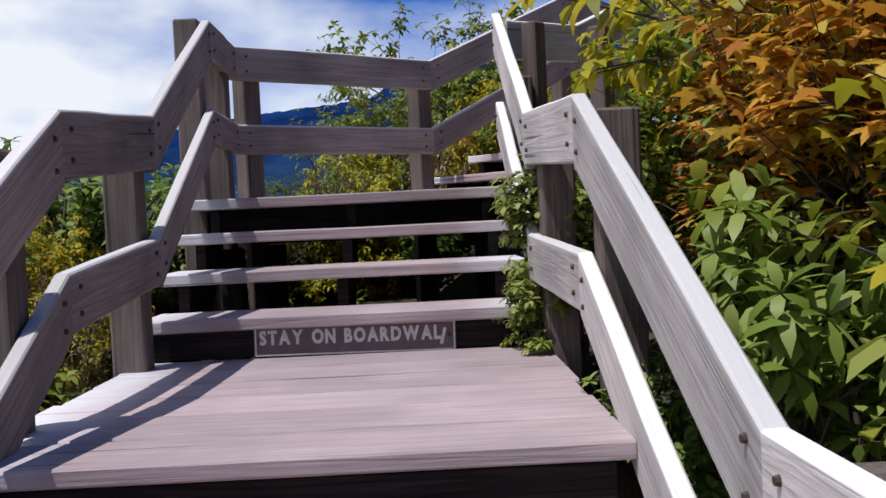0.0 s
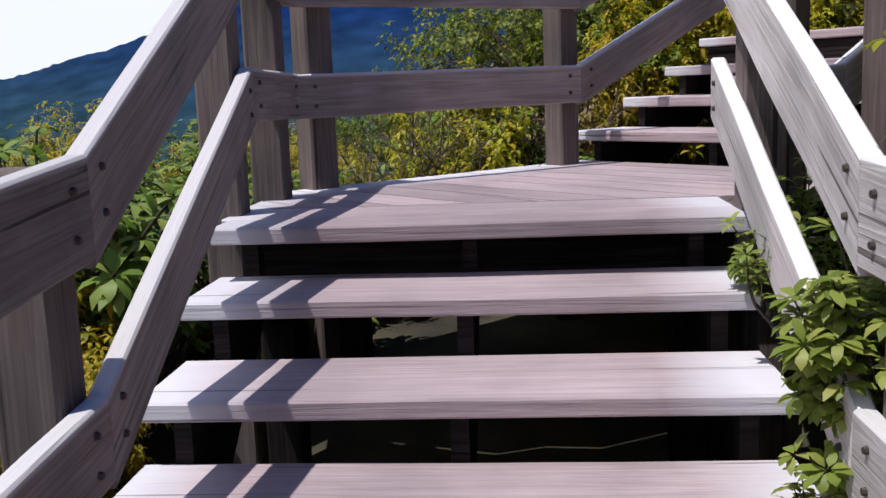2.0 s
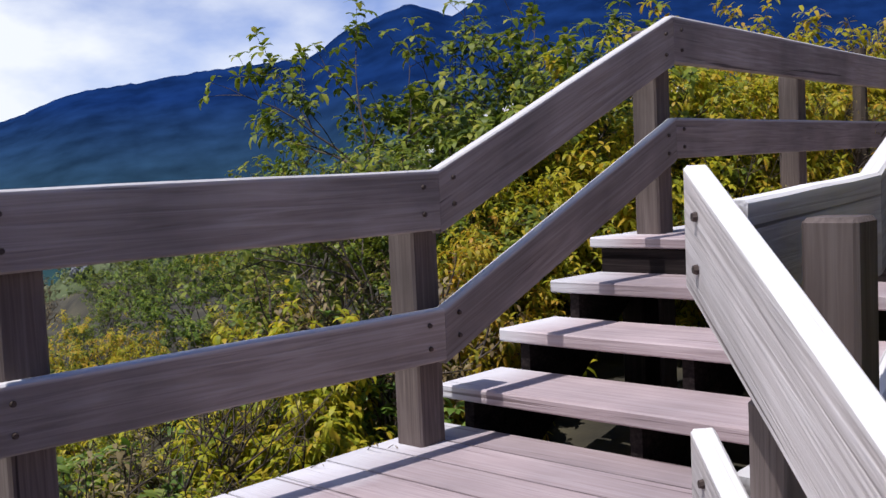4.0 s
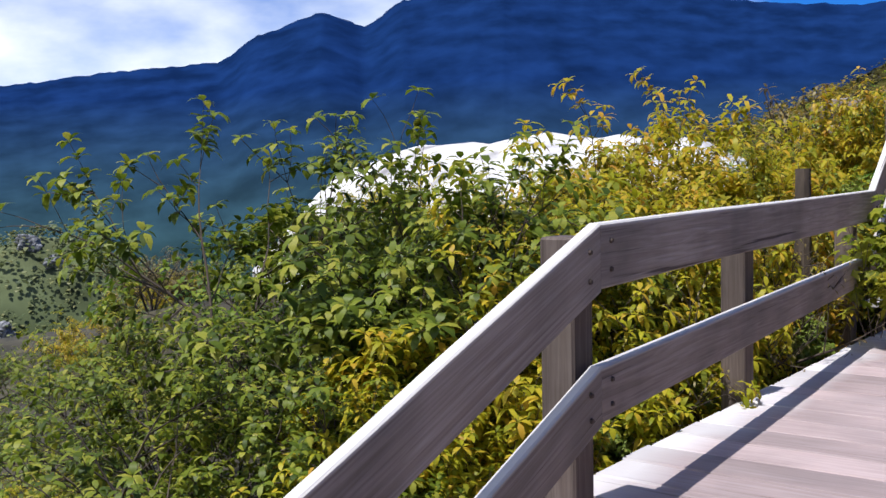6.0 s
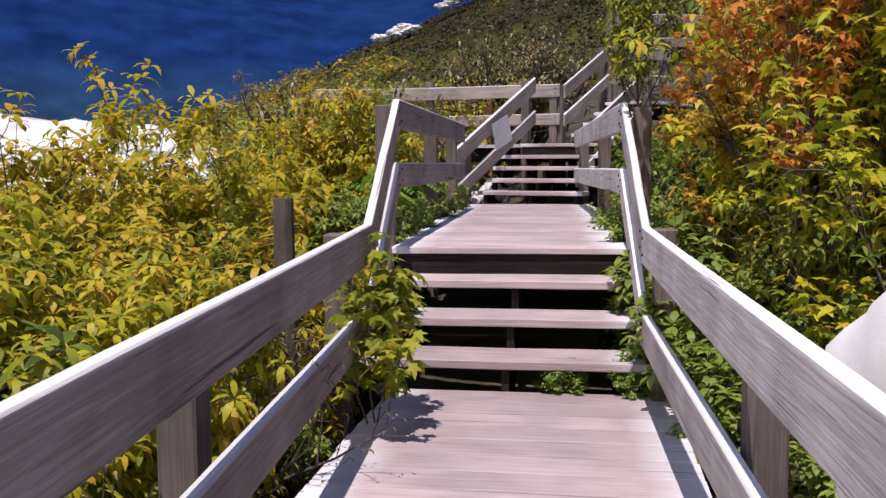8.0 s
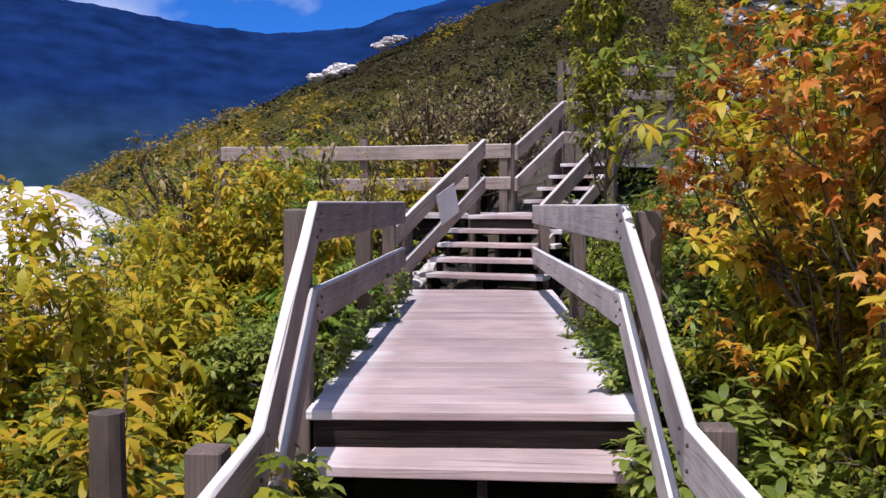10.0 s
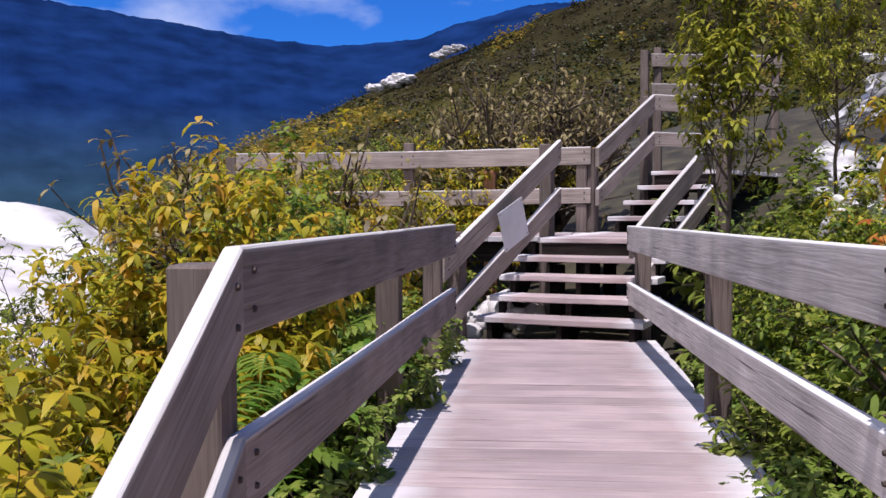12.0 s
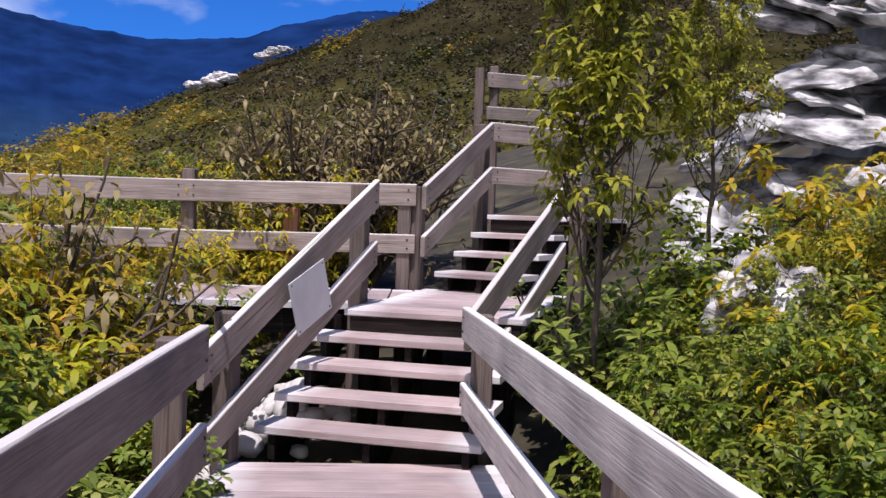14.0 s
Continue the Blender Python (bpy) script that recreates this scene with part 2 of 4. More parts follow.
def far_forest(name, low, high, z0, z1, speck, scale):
    """Distant wooded slope: greener below, bluer with height where haze is painted in."""
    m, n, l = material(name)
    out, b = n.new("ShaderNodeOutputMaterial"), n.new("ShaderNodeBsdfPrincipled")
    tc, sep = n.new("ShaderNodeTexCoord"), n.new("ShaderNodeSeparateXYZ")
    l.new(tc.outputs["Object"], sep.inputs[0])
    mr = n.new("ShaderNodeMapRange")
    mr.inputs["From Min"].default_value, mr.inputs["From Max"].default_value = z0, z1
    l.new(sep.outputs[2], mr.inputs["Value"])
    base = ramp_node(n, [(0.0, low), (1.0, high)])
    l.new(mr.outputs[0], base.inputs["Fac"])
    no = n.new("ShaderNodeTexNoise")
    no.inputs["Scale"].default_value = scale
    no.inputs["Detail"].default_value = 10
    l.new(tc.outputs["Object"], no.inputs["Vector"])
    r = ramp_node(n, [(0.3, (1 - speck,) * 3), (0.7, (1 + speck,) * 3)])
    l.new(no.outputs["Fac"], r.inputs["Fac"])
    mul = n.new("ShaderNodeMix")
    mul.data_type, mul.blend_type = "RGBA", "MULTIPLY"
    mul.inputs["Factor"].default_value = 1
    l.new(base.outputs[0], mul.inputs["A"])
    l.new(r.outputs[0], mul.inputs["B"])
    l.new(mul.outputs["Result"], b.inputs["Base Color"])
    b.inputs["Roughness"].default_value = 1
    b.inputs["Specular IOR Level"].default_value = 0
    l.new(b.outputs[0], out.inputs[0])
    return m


# the ridge's blue is aerial haze put into the base colour
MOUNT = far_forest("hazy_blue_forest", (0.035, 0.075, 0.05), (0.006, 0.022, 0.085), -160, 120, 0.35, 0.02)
# the knoll's ground and foliage colours have distance haze mixed in
KNOLL = far_forest("hazy_knoll_forest", (0.07, 0.11, 0.05), (0.1, 0.115, 0.06), -30, -3, 0.4, 0.15)
FAR_KNOLL = leafy("hazy_knoll_foliage", [(0.0, (0.07, 0.1, 0.045)), (0.5, (0.14, 0.17, 0.065)), (1.0, (0.22, 0.22, 0.09))], 0.25)
HILL = far_forest("spring_forest_slope", (0.1, 0.094, 0.02), (0.03, 0.026, 0.013), 0, 24, 0.55, 0.12)


# ---- building helpers ----
def mesh_of(bm, name):
    me = bpy.data.meshes.new(name)
    bm.to_mesh(me)
    bm.free()
    return me


def thing(name, at, label, category, group="", kind=""):
    e = new(name)
    e.location = at
    e.empty_display_size = 0.1
    return tagged(e, label, category, group, kind)


def put(name, me, mat, parent, m=None, label=""):
    """A mesh as one part of a thing or of a part, placed by a world pose."""
    if mat in WOODS and "grain" not in me.attributes:
        lean = me.get("lean", 0.0)
        lie = me.attributes.new("grain", "FLOAT_VECTOR", "POINT")
        for v, d in zip(me.vertices, lie.data):
            d.vector = (v.co.x, v.co.y, v.co.z - lean * v.co.x)
        # how far each place lies from the ends of a deck board, or from the upper edge of a rail
        xs = [v.co.x for v in me.vertices]
        lo, hi = min(xs), max(xs)
        rim = me.attributes.new("rim", "FLOAT", "POINT")
        for v, d in zip(me.vertices, rim.data):
            d.value = (hi - v.co.x if "shaded_end" in me else min(v.co.x - lo, hi - v.co.x)) if mat == DECK else lean * v.co.x - v.co.z
    ob = new(name, me)
    if mat and not me.materials:
        me.materials.append(mat)
    if parent:
        ob.parent = parent
        p = Matrix.Translation(parent.location)
        if parent.parent:
            p = Matrix.Translation(parent.parent.location) if parent.type == "EMPTY" else parent.matrix_basis.copy()
        ob.matrix_parent_inverse = p.inverted()
    ob.matrix_basis = m or Matrix()
    if label:
        ob["label"] = label
    return ob


def part(name, bm, mat, parent, label=""):
    return put(name, mesh_of(bm, name), mat, parent, None, label)


BOARDS = {}


def board_mesh(length, wide, thick, slope=0.0, seg=1, worn=0.0, seed=""):
    """A plank along local x, wide in y, its top at z = 0; slope shears it so that its ends stay plumb."""
    key = (round(length, 3), round(wide, 3), round(thick, 3), round(slope, 3), seg, worn, seed)
    if key in BOARDS:
        return BOARDS[key]
    rnd = random.Random(str(key))
    c = min(0.006, thick * 0.2, wide * 0.2)
    ring = [(-wide / 2 + c, 0), (wide / 2 - c, 0), (wide / 2, -c), (wide / 2, -thick + c), (wide / 2 - c, -thick), (-wide / 2 + c, -thick), (-wide / 2, -thick + c), (-wide / 2, -c)]
    bm = bmesh.new()
    rows = []
    for i in range(seg + 1):
        x = length * i / seg
        dy, dz = (rnd.uniform(-worn, worn), rnd.uniform(-worn, worn)) if 0 < i < seg else (0, 0)
        rows.append([bm.verts.new((x, y + dy, z + slope * x + dz)) for y, z in ring])
    for a, b in zip(rows, rows[1:]):
        for k in range(8):
            bm.faces.new((a[k], a[(k + 1) % 8], b[(k + 1) % 8], b[k]))
    bm.faces.new(rows[0][::-1])
    bm.faces.new(rows[-1])
    bmesh.ops.recalc_face_normals(bm, faces=bm.faces)
    BOARDS[key] = mesh_of(bm, "board")
    BOARDS[key]["lean"] = slope
    return BOARDS[key]


def along(p, q):
    """A level pose at p whose x axis points towards q on the plan, and the run and the slope."""
    p, q = Vector(p), Vector(q)
    d = q - p
    run = math.hypot(d.x, d.y)
    return Matrix.Translation(p) @ Matrix.Rotation(math.atan2(d.y, d.x), 4, "Z"), run, d.z / run


def rail_board(name, parent, p, q, tall=0.2, thick=0.045, mat=None, seg=4):
    m, run, slope = along(p, q)
    return put(name, board_mesh(run, thick, tall * math.sqrt(1 + slope * slope * 0.7), slope, seg, 0.0025, (mat or RAIL).name), mat or RAIL, parent, m)


def post_mesh(height, wx, wy):
    key = ("post", round(height, 2), wx, wy)
    if key not in BOARDS:
        bm = bmesh.new()
        bmesh.ops.create_cube(bm, size=1)
        for v in bm.verts:
            v.co = Vector((v.co.x * wx, v.co.y * wy, (v.co.z + 0.5) * height))
        bmesh.ops.bevel(bm, geom=list(bm.edges), offset=0.008, segments=1, affect="EDGES")
        for v in bm.verts:
            v.co = Vector((v.co.z, v.co.x, v.co.y))
        BOARDS[key] = mesh_of(bm, "post")
    return BOARDS[key]


def post(parent, x, y, z0, z1, turn=0.0, wx=0.125, wy=0.12, mat=None):
    up = Matrix(((0, 1, 0, 0), (0, 0, 1, 0), (1, 0, 0, 0), (0, 0, 0, 1)))
    m = Matrix.Translation((x, y, z0)) @ Matrix.Rotation(radians(turn), 4, "Z") @ up
    return put("post", post_mesh(z1 - z0, wx, wy), mat or POST, parent, m)


def bolt_mesh():
    if "bolt" not in BOARDS:
        bm = bmesh.new()
        bmesh.ops.create_cone(bm, cap_ends=True, segments=8, radius1=0.009, radius2=0.007, depth=0.008)
        BOARDS["bolt"] = mesh_of(bm, "bolt")
    return BOARDS["bolt"]


def bolts(parent, p, side, drop=0.2):
    """Two bolt heads, one above the other, on the walkway face of a rail board; side is the plan direction that they face."""
    d = Vector((side[0], side[1], 0)).normalized()
    for k in (0.28, 0.72):
        m = Matrix.Translation(Vector(p) + d * 0.027 - Vector((0, 0, drop * k))) @ d.to_track_quat("Z", "Y").to_matrix().to_4x4()
        put("bolt", bolt_mesh(), BOLT, parent, m)


# ---- the plan ----
def on(head, s, n, z=None):
    """A place s ahead and n to the left along a heading in degrees from +x."""
    a = radians(head)
    x, y = s * math.cos(a) - n * math.sin(a), s * math.sin(a) + n * math.cos(a)
    return (x, y) if z is None else (x, y, z)


Z0, ZA, ZB, ZC, ZD, ZE, ZF = -0.75, 0.0, 0.66, 1.276, 1.996, 2.766, 3.466
LINE = [(-0.2, -9.0, -1.4), (-0.2, -2.6, -0.75), (-0.2, 0.0, 0.0), (-0.25, 1.6, 0.66), (*on(43, 2.3, 1.5), 0.7), (*on(43, 3.5, 1.52), 1.276), (*on(43, 8.3, 1.6), 1.276),
        (*on(43, 9.6, 1.75), 1.996), (*on(45.6, 15.4, 1.35), 1.996), (11.2, 12.6, 2.766), (12.8, 13.3, 2.766), (14.3, 13.7, 3.466), (16.5, 13.6, 4.2), (22, 13, 6.0)]


def near_line(x, y):
    """Distance to the walked line, the side (+ left) and the deck's height there."""
    best = (1e9, 0, 0)
    for (ax, ay, az), (bx, by, bz) in zip(LINE, LINE[1:]):
        dx, dy = bx - ax, by - ay
        k = min(1, max(0, ((x - ax) * dx + (y - ay) * dy) / (dx * dx + dy * dy)))
        px, py = x - ax - k * dx, y - ay - k * dy
        d = math.hypot(px, py)
        if d < best[0]:
            best = (d, 1 if dx * py - dy * px > 0 else -1, az + k * (bz - az))
    return best


def ground_z(x, y):
    d, side, z = near_line(x, y)
    off = max(0.0, d - 0.9)
    base = z - 0.75
    if side > 0:
        base += -0.05 * min(off, 6) - 0.22 * max(0, off - 8) - 0.15 * max(0, off - 30)
    else:
        base += min(0.35, 0.5 * off) + 0.08 * min(off, 4) + 0.24 * max(0, min(off, 30) - 3)
    base += 0.22 * noise.noise((x * 0.35, y * 0.35, 2.0)) * min(1, off) + 0.5 * noise.noise((x * 0.07, y * 0.07, 5.0)) * min(1, off / 4)
    return max(base, -140.0)


def build_ground():
    bm = bmesh.new()
    rings = [0, 0.8, 1.6, 2.4, 3.2, 4, 4.8, 5.6, 6.4, 7.2, 8, 9, 10, 11, 12, 13, 14.5, 16, 18, 20, 23, 26, 30, 36, 44, 55, 70, 95, 140, 220, 400, 800, 1600, 4500]
    sect = 120
    rows = []
    for r in rings:
        row = []
        for k in range(sect):
            a = 2 * math.pi * k / sect
            x, y = 5 + r * math.cos(a), 6 + r * math.sin(a)
            row.append(bm.verts.new((x, y, ground_z(x, y) if r < 200 else -140 + min(0, -0.02 * (r - 200)))))
        rows.append(row)
    for a, b in zip(rows, rows[1:]):
        for k in range(sect):
            bm.faces.new((a[k], b[k], b[(k + 1) % sect], a[(k + 1) % sect]))
    for f in bm.faces:
        f.smooth = True
    bmesh.ops.remove_doubles(bm, verts=bm.verts, dist=1e-4)
    me = mesh_of(bm, "ground")
    me.materials.append(SOIL)
    tagged(new("ground", me), "dark leaf-littered hillside soil", "ground", kind="structure")


build_ground()


def interp(table, v):
    for (a, x), (b, y) in zip(table, table[1:]):
        if a <= v <= b:
            k = (v - a) / (b - a)
            k = k * k * (3 - 2 * k) * 0.4 + k * 0.6
            return x + k * (y - x)
    return table[0][1] if v < table[0][0] else table[-1][1]


EYE = (2.0, 3.5, 2.4)
RIDGE = [(-180, 4), (-90, 2), (-40, 0.8), (-28, 1.4), (-23, 2.7), (-20, 3.7), (-15, 5.5), (-7, 6.6), (-3, 7.0), (-0.7, 8.5), (2.8, 9.75), (5.3, 9.0), (7.5, 10.4), (13, 11.4), (19.4, 10.6), (22.2, 10.2),
         (29.2, 9.25), (32.4, 8.95), (37, 9.3), (40.5, 10.4), (44, 11.2), (52, 11.5), (70, 9), (100, 7), (180, 4)]
SLOPE = [(16, -4), (22, 0.8), (25, 2.4), (29.3, 4.25), (31, 4.85), (34, 6.1), (37, 7.3), (39, 8.4), (42.5, 9.6), (45, 10.8), (50, 12.6), (60, 15), (75, 15), (95, 11), (120, 6)]


def build_mountains():
    bm = bmesh.new()
    rows = []
    rough_ = random.Random(2)
    for i in range(17):
        f = i / 16
        row = []
        for k in range(1441):
            az = -180 + k * 0.25
            el = interp(RIDGE, az) + (0.08 * noise.noise((az * 1.1, 2, 0)) + 0.07 * noise.noise((az * 5, 3, 0)) + 0.05 * rough_.random())
            top = EYE[2] + 1500 * math.tan(radians(el))
            r = 1500 - 800 * (1 - f) + 6 * noise.noise((az * 0.12, f * 3, 7)) * (1 - f)
            z = -150 + (top + 150) * f ** 0.8 + 5 * noise.noise((az * 0.25, f * 3, 9)) * f * (1 - f)
            row.append(bm.verts.new((EYE[0] + r * math.sin(radians(az)), EYE[1] + r * math.cos(radians(az)), z)))
        rows.append(row)
    for a, b in zip(rows, rows[1:]):
        for k in range(1440):
            f = bm.faces.new((a[k], a[k + 1], b[k + 1], b[k]))
            f.smooth = True
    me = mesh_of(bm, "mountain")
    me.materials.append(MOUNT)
    tagged(new("backdrop", me), "distant forested mountain ridge, dark blue from painted haze", "mountain", kind="structure")


def slope_point(az, f):
    """A place on the near wooded slope: f = 0 at its foot, 1 on its skyline."""
    el = interp(SLOPE, az)
    r = 45 + 130 * f
    z = EYE[2] + (45 + 130 * f) * math.tan(radians(-6 + (el + 6) * (0.35 + 0.65 * f ** 0.8)))
    return Vector((EYE[0] + r * math.sin(radians(az)), EYE[1] + r * math.cos(radians(az)), z))


def build_slope():
    bm = bmesh.new()
    rows = []
    for i in range(25):
        row = []
        for k in range(101):
            p = slope_point(14 + k * 1.0, i / 24)
            p.z += 1.2 * noise.noise(p * 0.08)
            row.append(bm.verts.new(p))
        rows.append(row)
    rows.append([bm.verts.new(v.co + Vector((v.co.x * 0.3, v.co.y * 0.3, -60))) for v in rows[-1]])
    for a, b in zip(rows, rows[1:]):
        for k in range(100):
            f = bm.faces.new((a[k], a[k + 1], b[k + 1], b[k]))
            f.smooth = True
    me = mesh_of(bm, "slope")
    me.materials.append(HILL)
    tagged(new("hillside", me), "spring-green wooded hillside below the ridge", "hillside", kind="structure")


build_mountains()
build_slope()


# ---- decks and stairs ----
GAP = 0.011


def landing(label, head, s0, s1, n0, n1, z, wide=0.185, name="landing", shaded_end=""):
    """A rectangular deck of planks laid across the way."""
    at = on(head, (s0 + s1) / 2, (n0 + n1) / 2, z - 0.3)
    t = thing(name, at, label, "deck")
    turn = radians(head)
    count = max(1, round((s1 - s0) / wide))
    w = (s1 - s0) / count
    rnd = random.Random(label)
    m0 = board_mesh(n1 - n0, w - GAP, 0.045, 0, 2, 0.001, shaded_end)
    # right ends keep the darker tone: plant shade painted by omitting the pale rim
    if shaded_end:
        m0["shaded_end"] = 1.0
    for i in range(count):
        x, y = on(head, s0 + (i + 0.5) * w, n0 + rnd.uniform(-0.012, 0.012))
        put("plank", m0, DECK, t, Matrix.Translation((x, y, z + rnd.uniform(-0.003, 0.002))) @ Matrix.Rotation(turn + math.pi / 2 + rnd.uniform(-0.003, 0.003), 4, "Z"))
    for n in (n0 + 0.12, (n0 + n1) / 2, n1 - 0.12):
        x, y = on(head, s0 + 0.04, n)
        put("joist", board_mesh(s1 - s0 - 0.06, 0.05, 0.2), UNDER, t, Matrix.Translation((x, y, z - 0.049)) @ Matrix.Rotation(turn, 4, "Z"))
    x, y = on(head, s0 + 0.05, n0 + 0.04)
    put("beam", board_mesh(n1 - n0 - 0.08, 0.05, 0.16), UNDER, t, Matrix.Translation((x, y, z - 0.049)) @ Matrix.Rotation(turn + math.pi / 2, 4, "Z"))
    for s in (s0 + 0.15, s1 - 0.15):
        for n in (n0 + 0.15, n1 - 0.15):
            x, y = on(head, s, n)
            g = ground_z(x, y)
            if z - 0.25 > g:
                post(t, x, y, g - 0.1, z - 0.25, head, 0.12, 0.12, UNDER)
    return t


def flight(label, head, s_first, run, n0, n1, z0, rise, count, riser_board=False):
    """Open-riser steps: count treads between two decks; s_first is the first nosing."""
    t = thing("stair_flight", on(head, s_first, (n0 + n1) / 2, z0 - 0.2), label, "stairs")
    turn = radians(head)
    rnd = random.Random(label)
    for i in range(count):
        me = board_mesh(n1 - n0, run + 0.03, 0.05, 0, 4, 0.002, str(i % 3))
        x, y = on(head, s_first + i * run + (run + 0.03) / 2, n0 + rnd.uniform(-0.012, 0.012))
        put("tread", me, DECK, t, Matrix.Translation((x, y, z0 + (i + 1) * rise)) @ Matrix.Rotation(turn + math.pi / 2 + rnd.uniform(-0.006, 0.006), 4, "Z"))
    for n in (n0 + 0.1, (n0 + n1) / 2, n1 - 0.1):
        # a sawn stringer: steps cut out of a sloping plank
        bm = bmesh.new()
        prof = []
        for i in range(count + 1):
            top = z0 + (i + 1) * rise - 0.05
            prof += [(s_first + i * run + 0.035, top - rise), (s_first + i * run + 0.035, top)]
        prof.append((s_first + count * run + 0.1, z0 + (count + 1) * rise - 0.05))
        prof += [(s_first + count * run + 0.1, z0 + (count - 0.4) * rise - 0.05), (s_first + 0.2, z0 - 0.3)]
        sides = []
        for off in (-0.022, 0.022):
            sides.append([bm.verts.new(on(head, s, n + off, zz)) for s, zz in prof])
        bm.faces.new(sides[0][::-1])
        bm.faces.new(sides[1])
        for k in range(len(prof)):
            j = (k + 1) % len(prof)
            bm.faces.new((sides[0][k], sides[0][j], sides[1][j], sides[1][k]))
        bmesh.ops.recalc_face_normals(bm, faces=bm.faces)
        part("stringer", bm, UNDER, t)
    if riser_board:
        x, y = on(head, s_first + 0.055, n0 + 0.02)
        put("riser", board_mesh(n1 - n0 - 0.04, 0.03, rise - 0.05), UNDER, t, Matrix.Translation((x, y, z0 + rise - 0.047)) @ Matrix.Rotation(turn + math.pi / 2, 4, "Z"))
    return t


# along +y the heading is 90 degrees, and left is -x
landing("weathered grey wooden lower boardwalk landing", 90, -6.2, -2.62, -0.55, 1.06, Z0)
flight("open wooden steps with weathered grey treads", 90, -2.62, 0.35, -0.55, 1.06, Z0, 0.1875, 3)
landing("weathered mauve-grey wooden landing below the sign step", 90, -1.6, 0.12, -0.53, 1.06, ZA, 0.29, shaded_end="to the right edge")
flight("open wooden steps with a signed first riser", 90, 0.07, 0.355, -0.5, 1.05, ZA, 0.165, 3, True)


def corner_deck():
    """The five-sided deck where the way turns right, its boards fanning from the turn."""
    t = thing("corner_landing", (-0.2, 1.9, ZB - 0.3), "weathered wooden corner landing with fanned deck boards", "deck")
    rnd = random.Random(4)
    for i, (y, w) in enumerate(((1.055, 0.215), (1.27, 0.28))):
        put("plank", board_mesh(1.6, w - GAP, 0.05, 0, 4, 0.0015), DECK, t,
            Matrix.Translation((0.56 - 0.03 * i, y + w / 2, ZB)) @ Matrix.Rotation(math.pi + rnd.uniform(-0.004, 0.004), 4, "Z"))
    # boards running across the second heading, cut off along the last straight board
    a = radians(43)
    u, left = Vector((math.cos(a), math.sin(a), 0)), Vector((-math.sin(a), math.cos(a), 0))
    def cut(poly, inside):
        """The part of a flat outline on the inner side of a straight cut; inside gives a signed distance."""
        kept = []
        for p, q in zip(poly, poly[1:] + poly[:1]):
            dp, dq = inside(p), inside(q)
            if dp >= 0:
                kept.append(p)
            if dp * dq < 0:
                kept.append(p.lerp(q, dp / (dp - dq)))
        return kept

    s = 0.05 - 0.8
    while s < 2.42:
        w = min(0.2, 2.44 - s)
        end = 2.33 + rnd.uniform(-0.012, 0.012)
        bm = bmesh.new()
        for n0, n1 in ((0.62, 1.8), (1.8, end)):
            poly = [u * ss + left * nn for ss, nn in ((s + GAP, n0), (s + w, n0), (s + w, n1), (s + GAP, n1))]
            poly = cut(cut(poly, lambda p: p.y - 1.556), lambda p: p.x + 1.08)
            if len(poly) < 3:
                continue
            top, low = [[bm.verts.new((c.x, c.y, z)) for c in poly] for z in (ZB, ZB - 0.045)]
            bm.faces.new(top)
            bm.faces.new(low[::-1])
            for k in range(len(poly)):
                j = (k + 1) % len(poly)
                bm.faces.new((low[k], low[j], top[j], top[k]))
        if bm.verts:
            bmesh.ops.recalc_face_normals(bm, faces=bm.faces)
            me = mesh_of(bm, "plank")
            grain = me.attributes.new("grain", "FLOAT_VECTOR", "POINT")
            for v, g in zip(me.vertices, grain.data):
                g.vector = (v.co.dot(left), v.co.dot(u), v.co.z)
            rim = me.attributes.new("rim", "FLOAT", "POINT")
            for v, r in zip(me.vertices, rim.data):
                r.value = max(0, min(end - v.co.dot(left), (v.co.x + 1.08) * 1.4))
            put("plank", me, DECK, t)
        else:
            bm.free()
        s += w
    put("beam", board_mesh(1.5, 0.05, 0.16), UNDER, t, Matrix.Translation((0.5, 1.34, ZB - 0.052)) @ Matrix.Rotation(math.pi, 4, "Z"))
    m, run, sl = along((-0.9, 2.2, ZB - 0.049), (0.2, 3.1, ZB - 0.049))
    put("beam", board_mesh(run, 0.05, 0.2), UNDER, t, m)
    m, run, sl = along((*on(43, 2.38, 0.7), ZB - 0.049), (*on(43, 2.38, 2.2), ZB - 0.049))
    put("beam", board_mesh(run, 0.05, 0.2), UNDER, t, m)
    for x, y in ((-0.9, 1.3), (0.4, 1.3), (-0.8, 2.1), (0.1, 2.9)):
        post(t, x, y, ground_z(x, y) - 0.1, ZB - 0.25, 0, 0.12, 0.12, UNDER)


corner_deck()
flight("open wooden steps climbing from the corner landing", 43, 2.41, 0.34, 0.72, 2.32, ZB, 0.154, 3)
landing("long sun-bleached wooden boardwalk landing", 43, 3.43, 8.47, 0.74, 2.34, ZC, 0.24)
flight("open wooden steps between two long landings", 43, 8.44, 0.365, 0.86, 2.5, ZC, 0.18, 3)
landing("long weathered boardwalk landing of grooved planks", 45.6, 9.58, 15.62, 0.5, 2.1, ZD, 0.2)
flight("open wooden steps beside the blank plate", 27, 14.42, 0.28, 5.5, 6.9, ZD, 0.154, 4)
landing("small wooden junction landing", 27, 15.54, 17.75, 5.45, 6.75, ZE, 0.2)
landing("wooden side platform with a plank rail", 131.8, 1.9, 6.2, -18.72, -17.2, ZE - 0.004, 0.2, "side_platform")
flight("upper open wooden steps of grey planks", 14, 15.62, 0.36, 9.55, 10.4, ZE, 0.175, 3)
landing("upper weathered wooden landing", 14, 16.7, 19.0, 9.55, 10.4, ZF, 0.2)


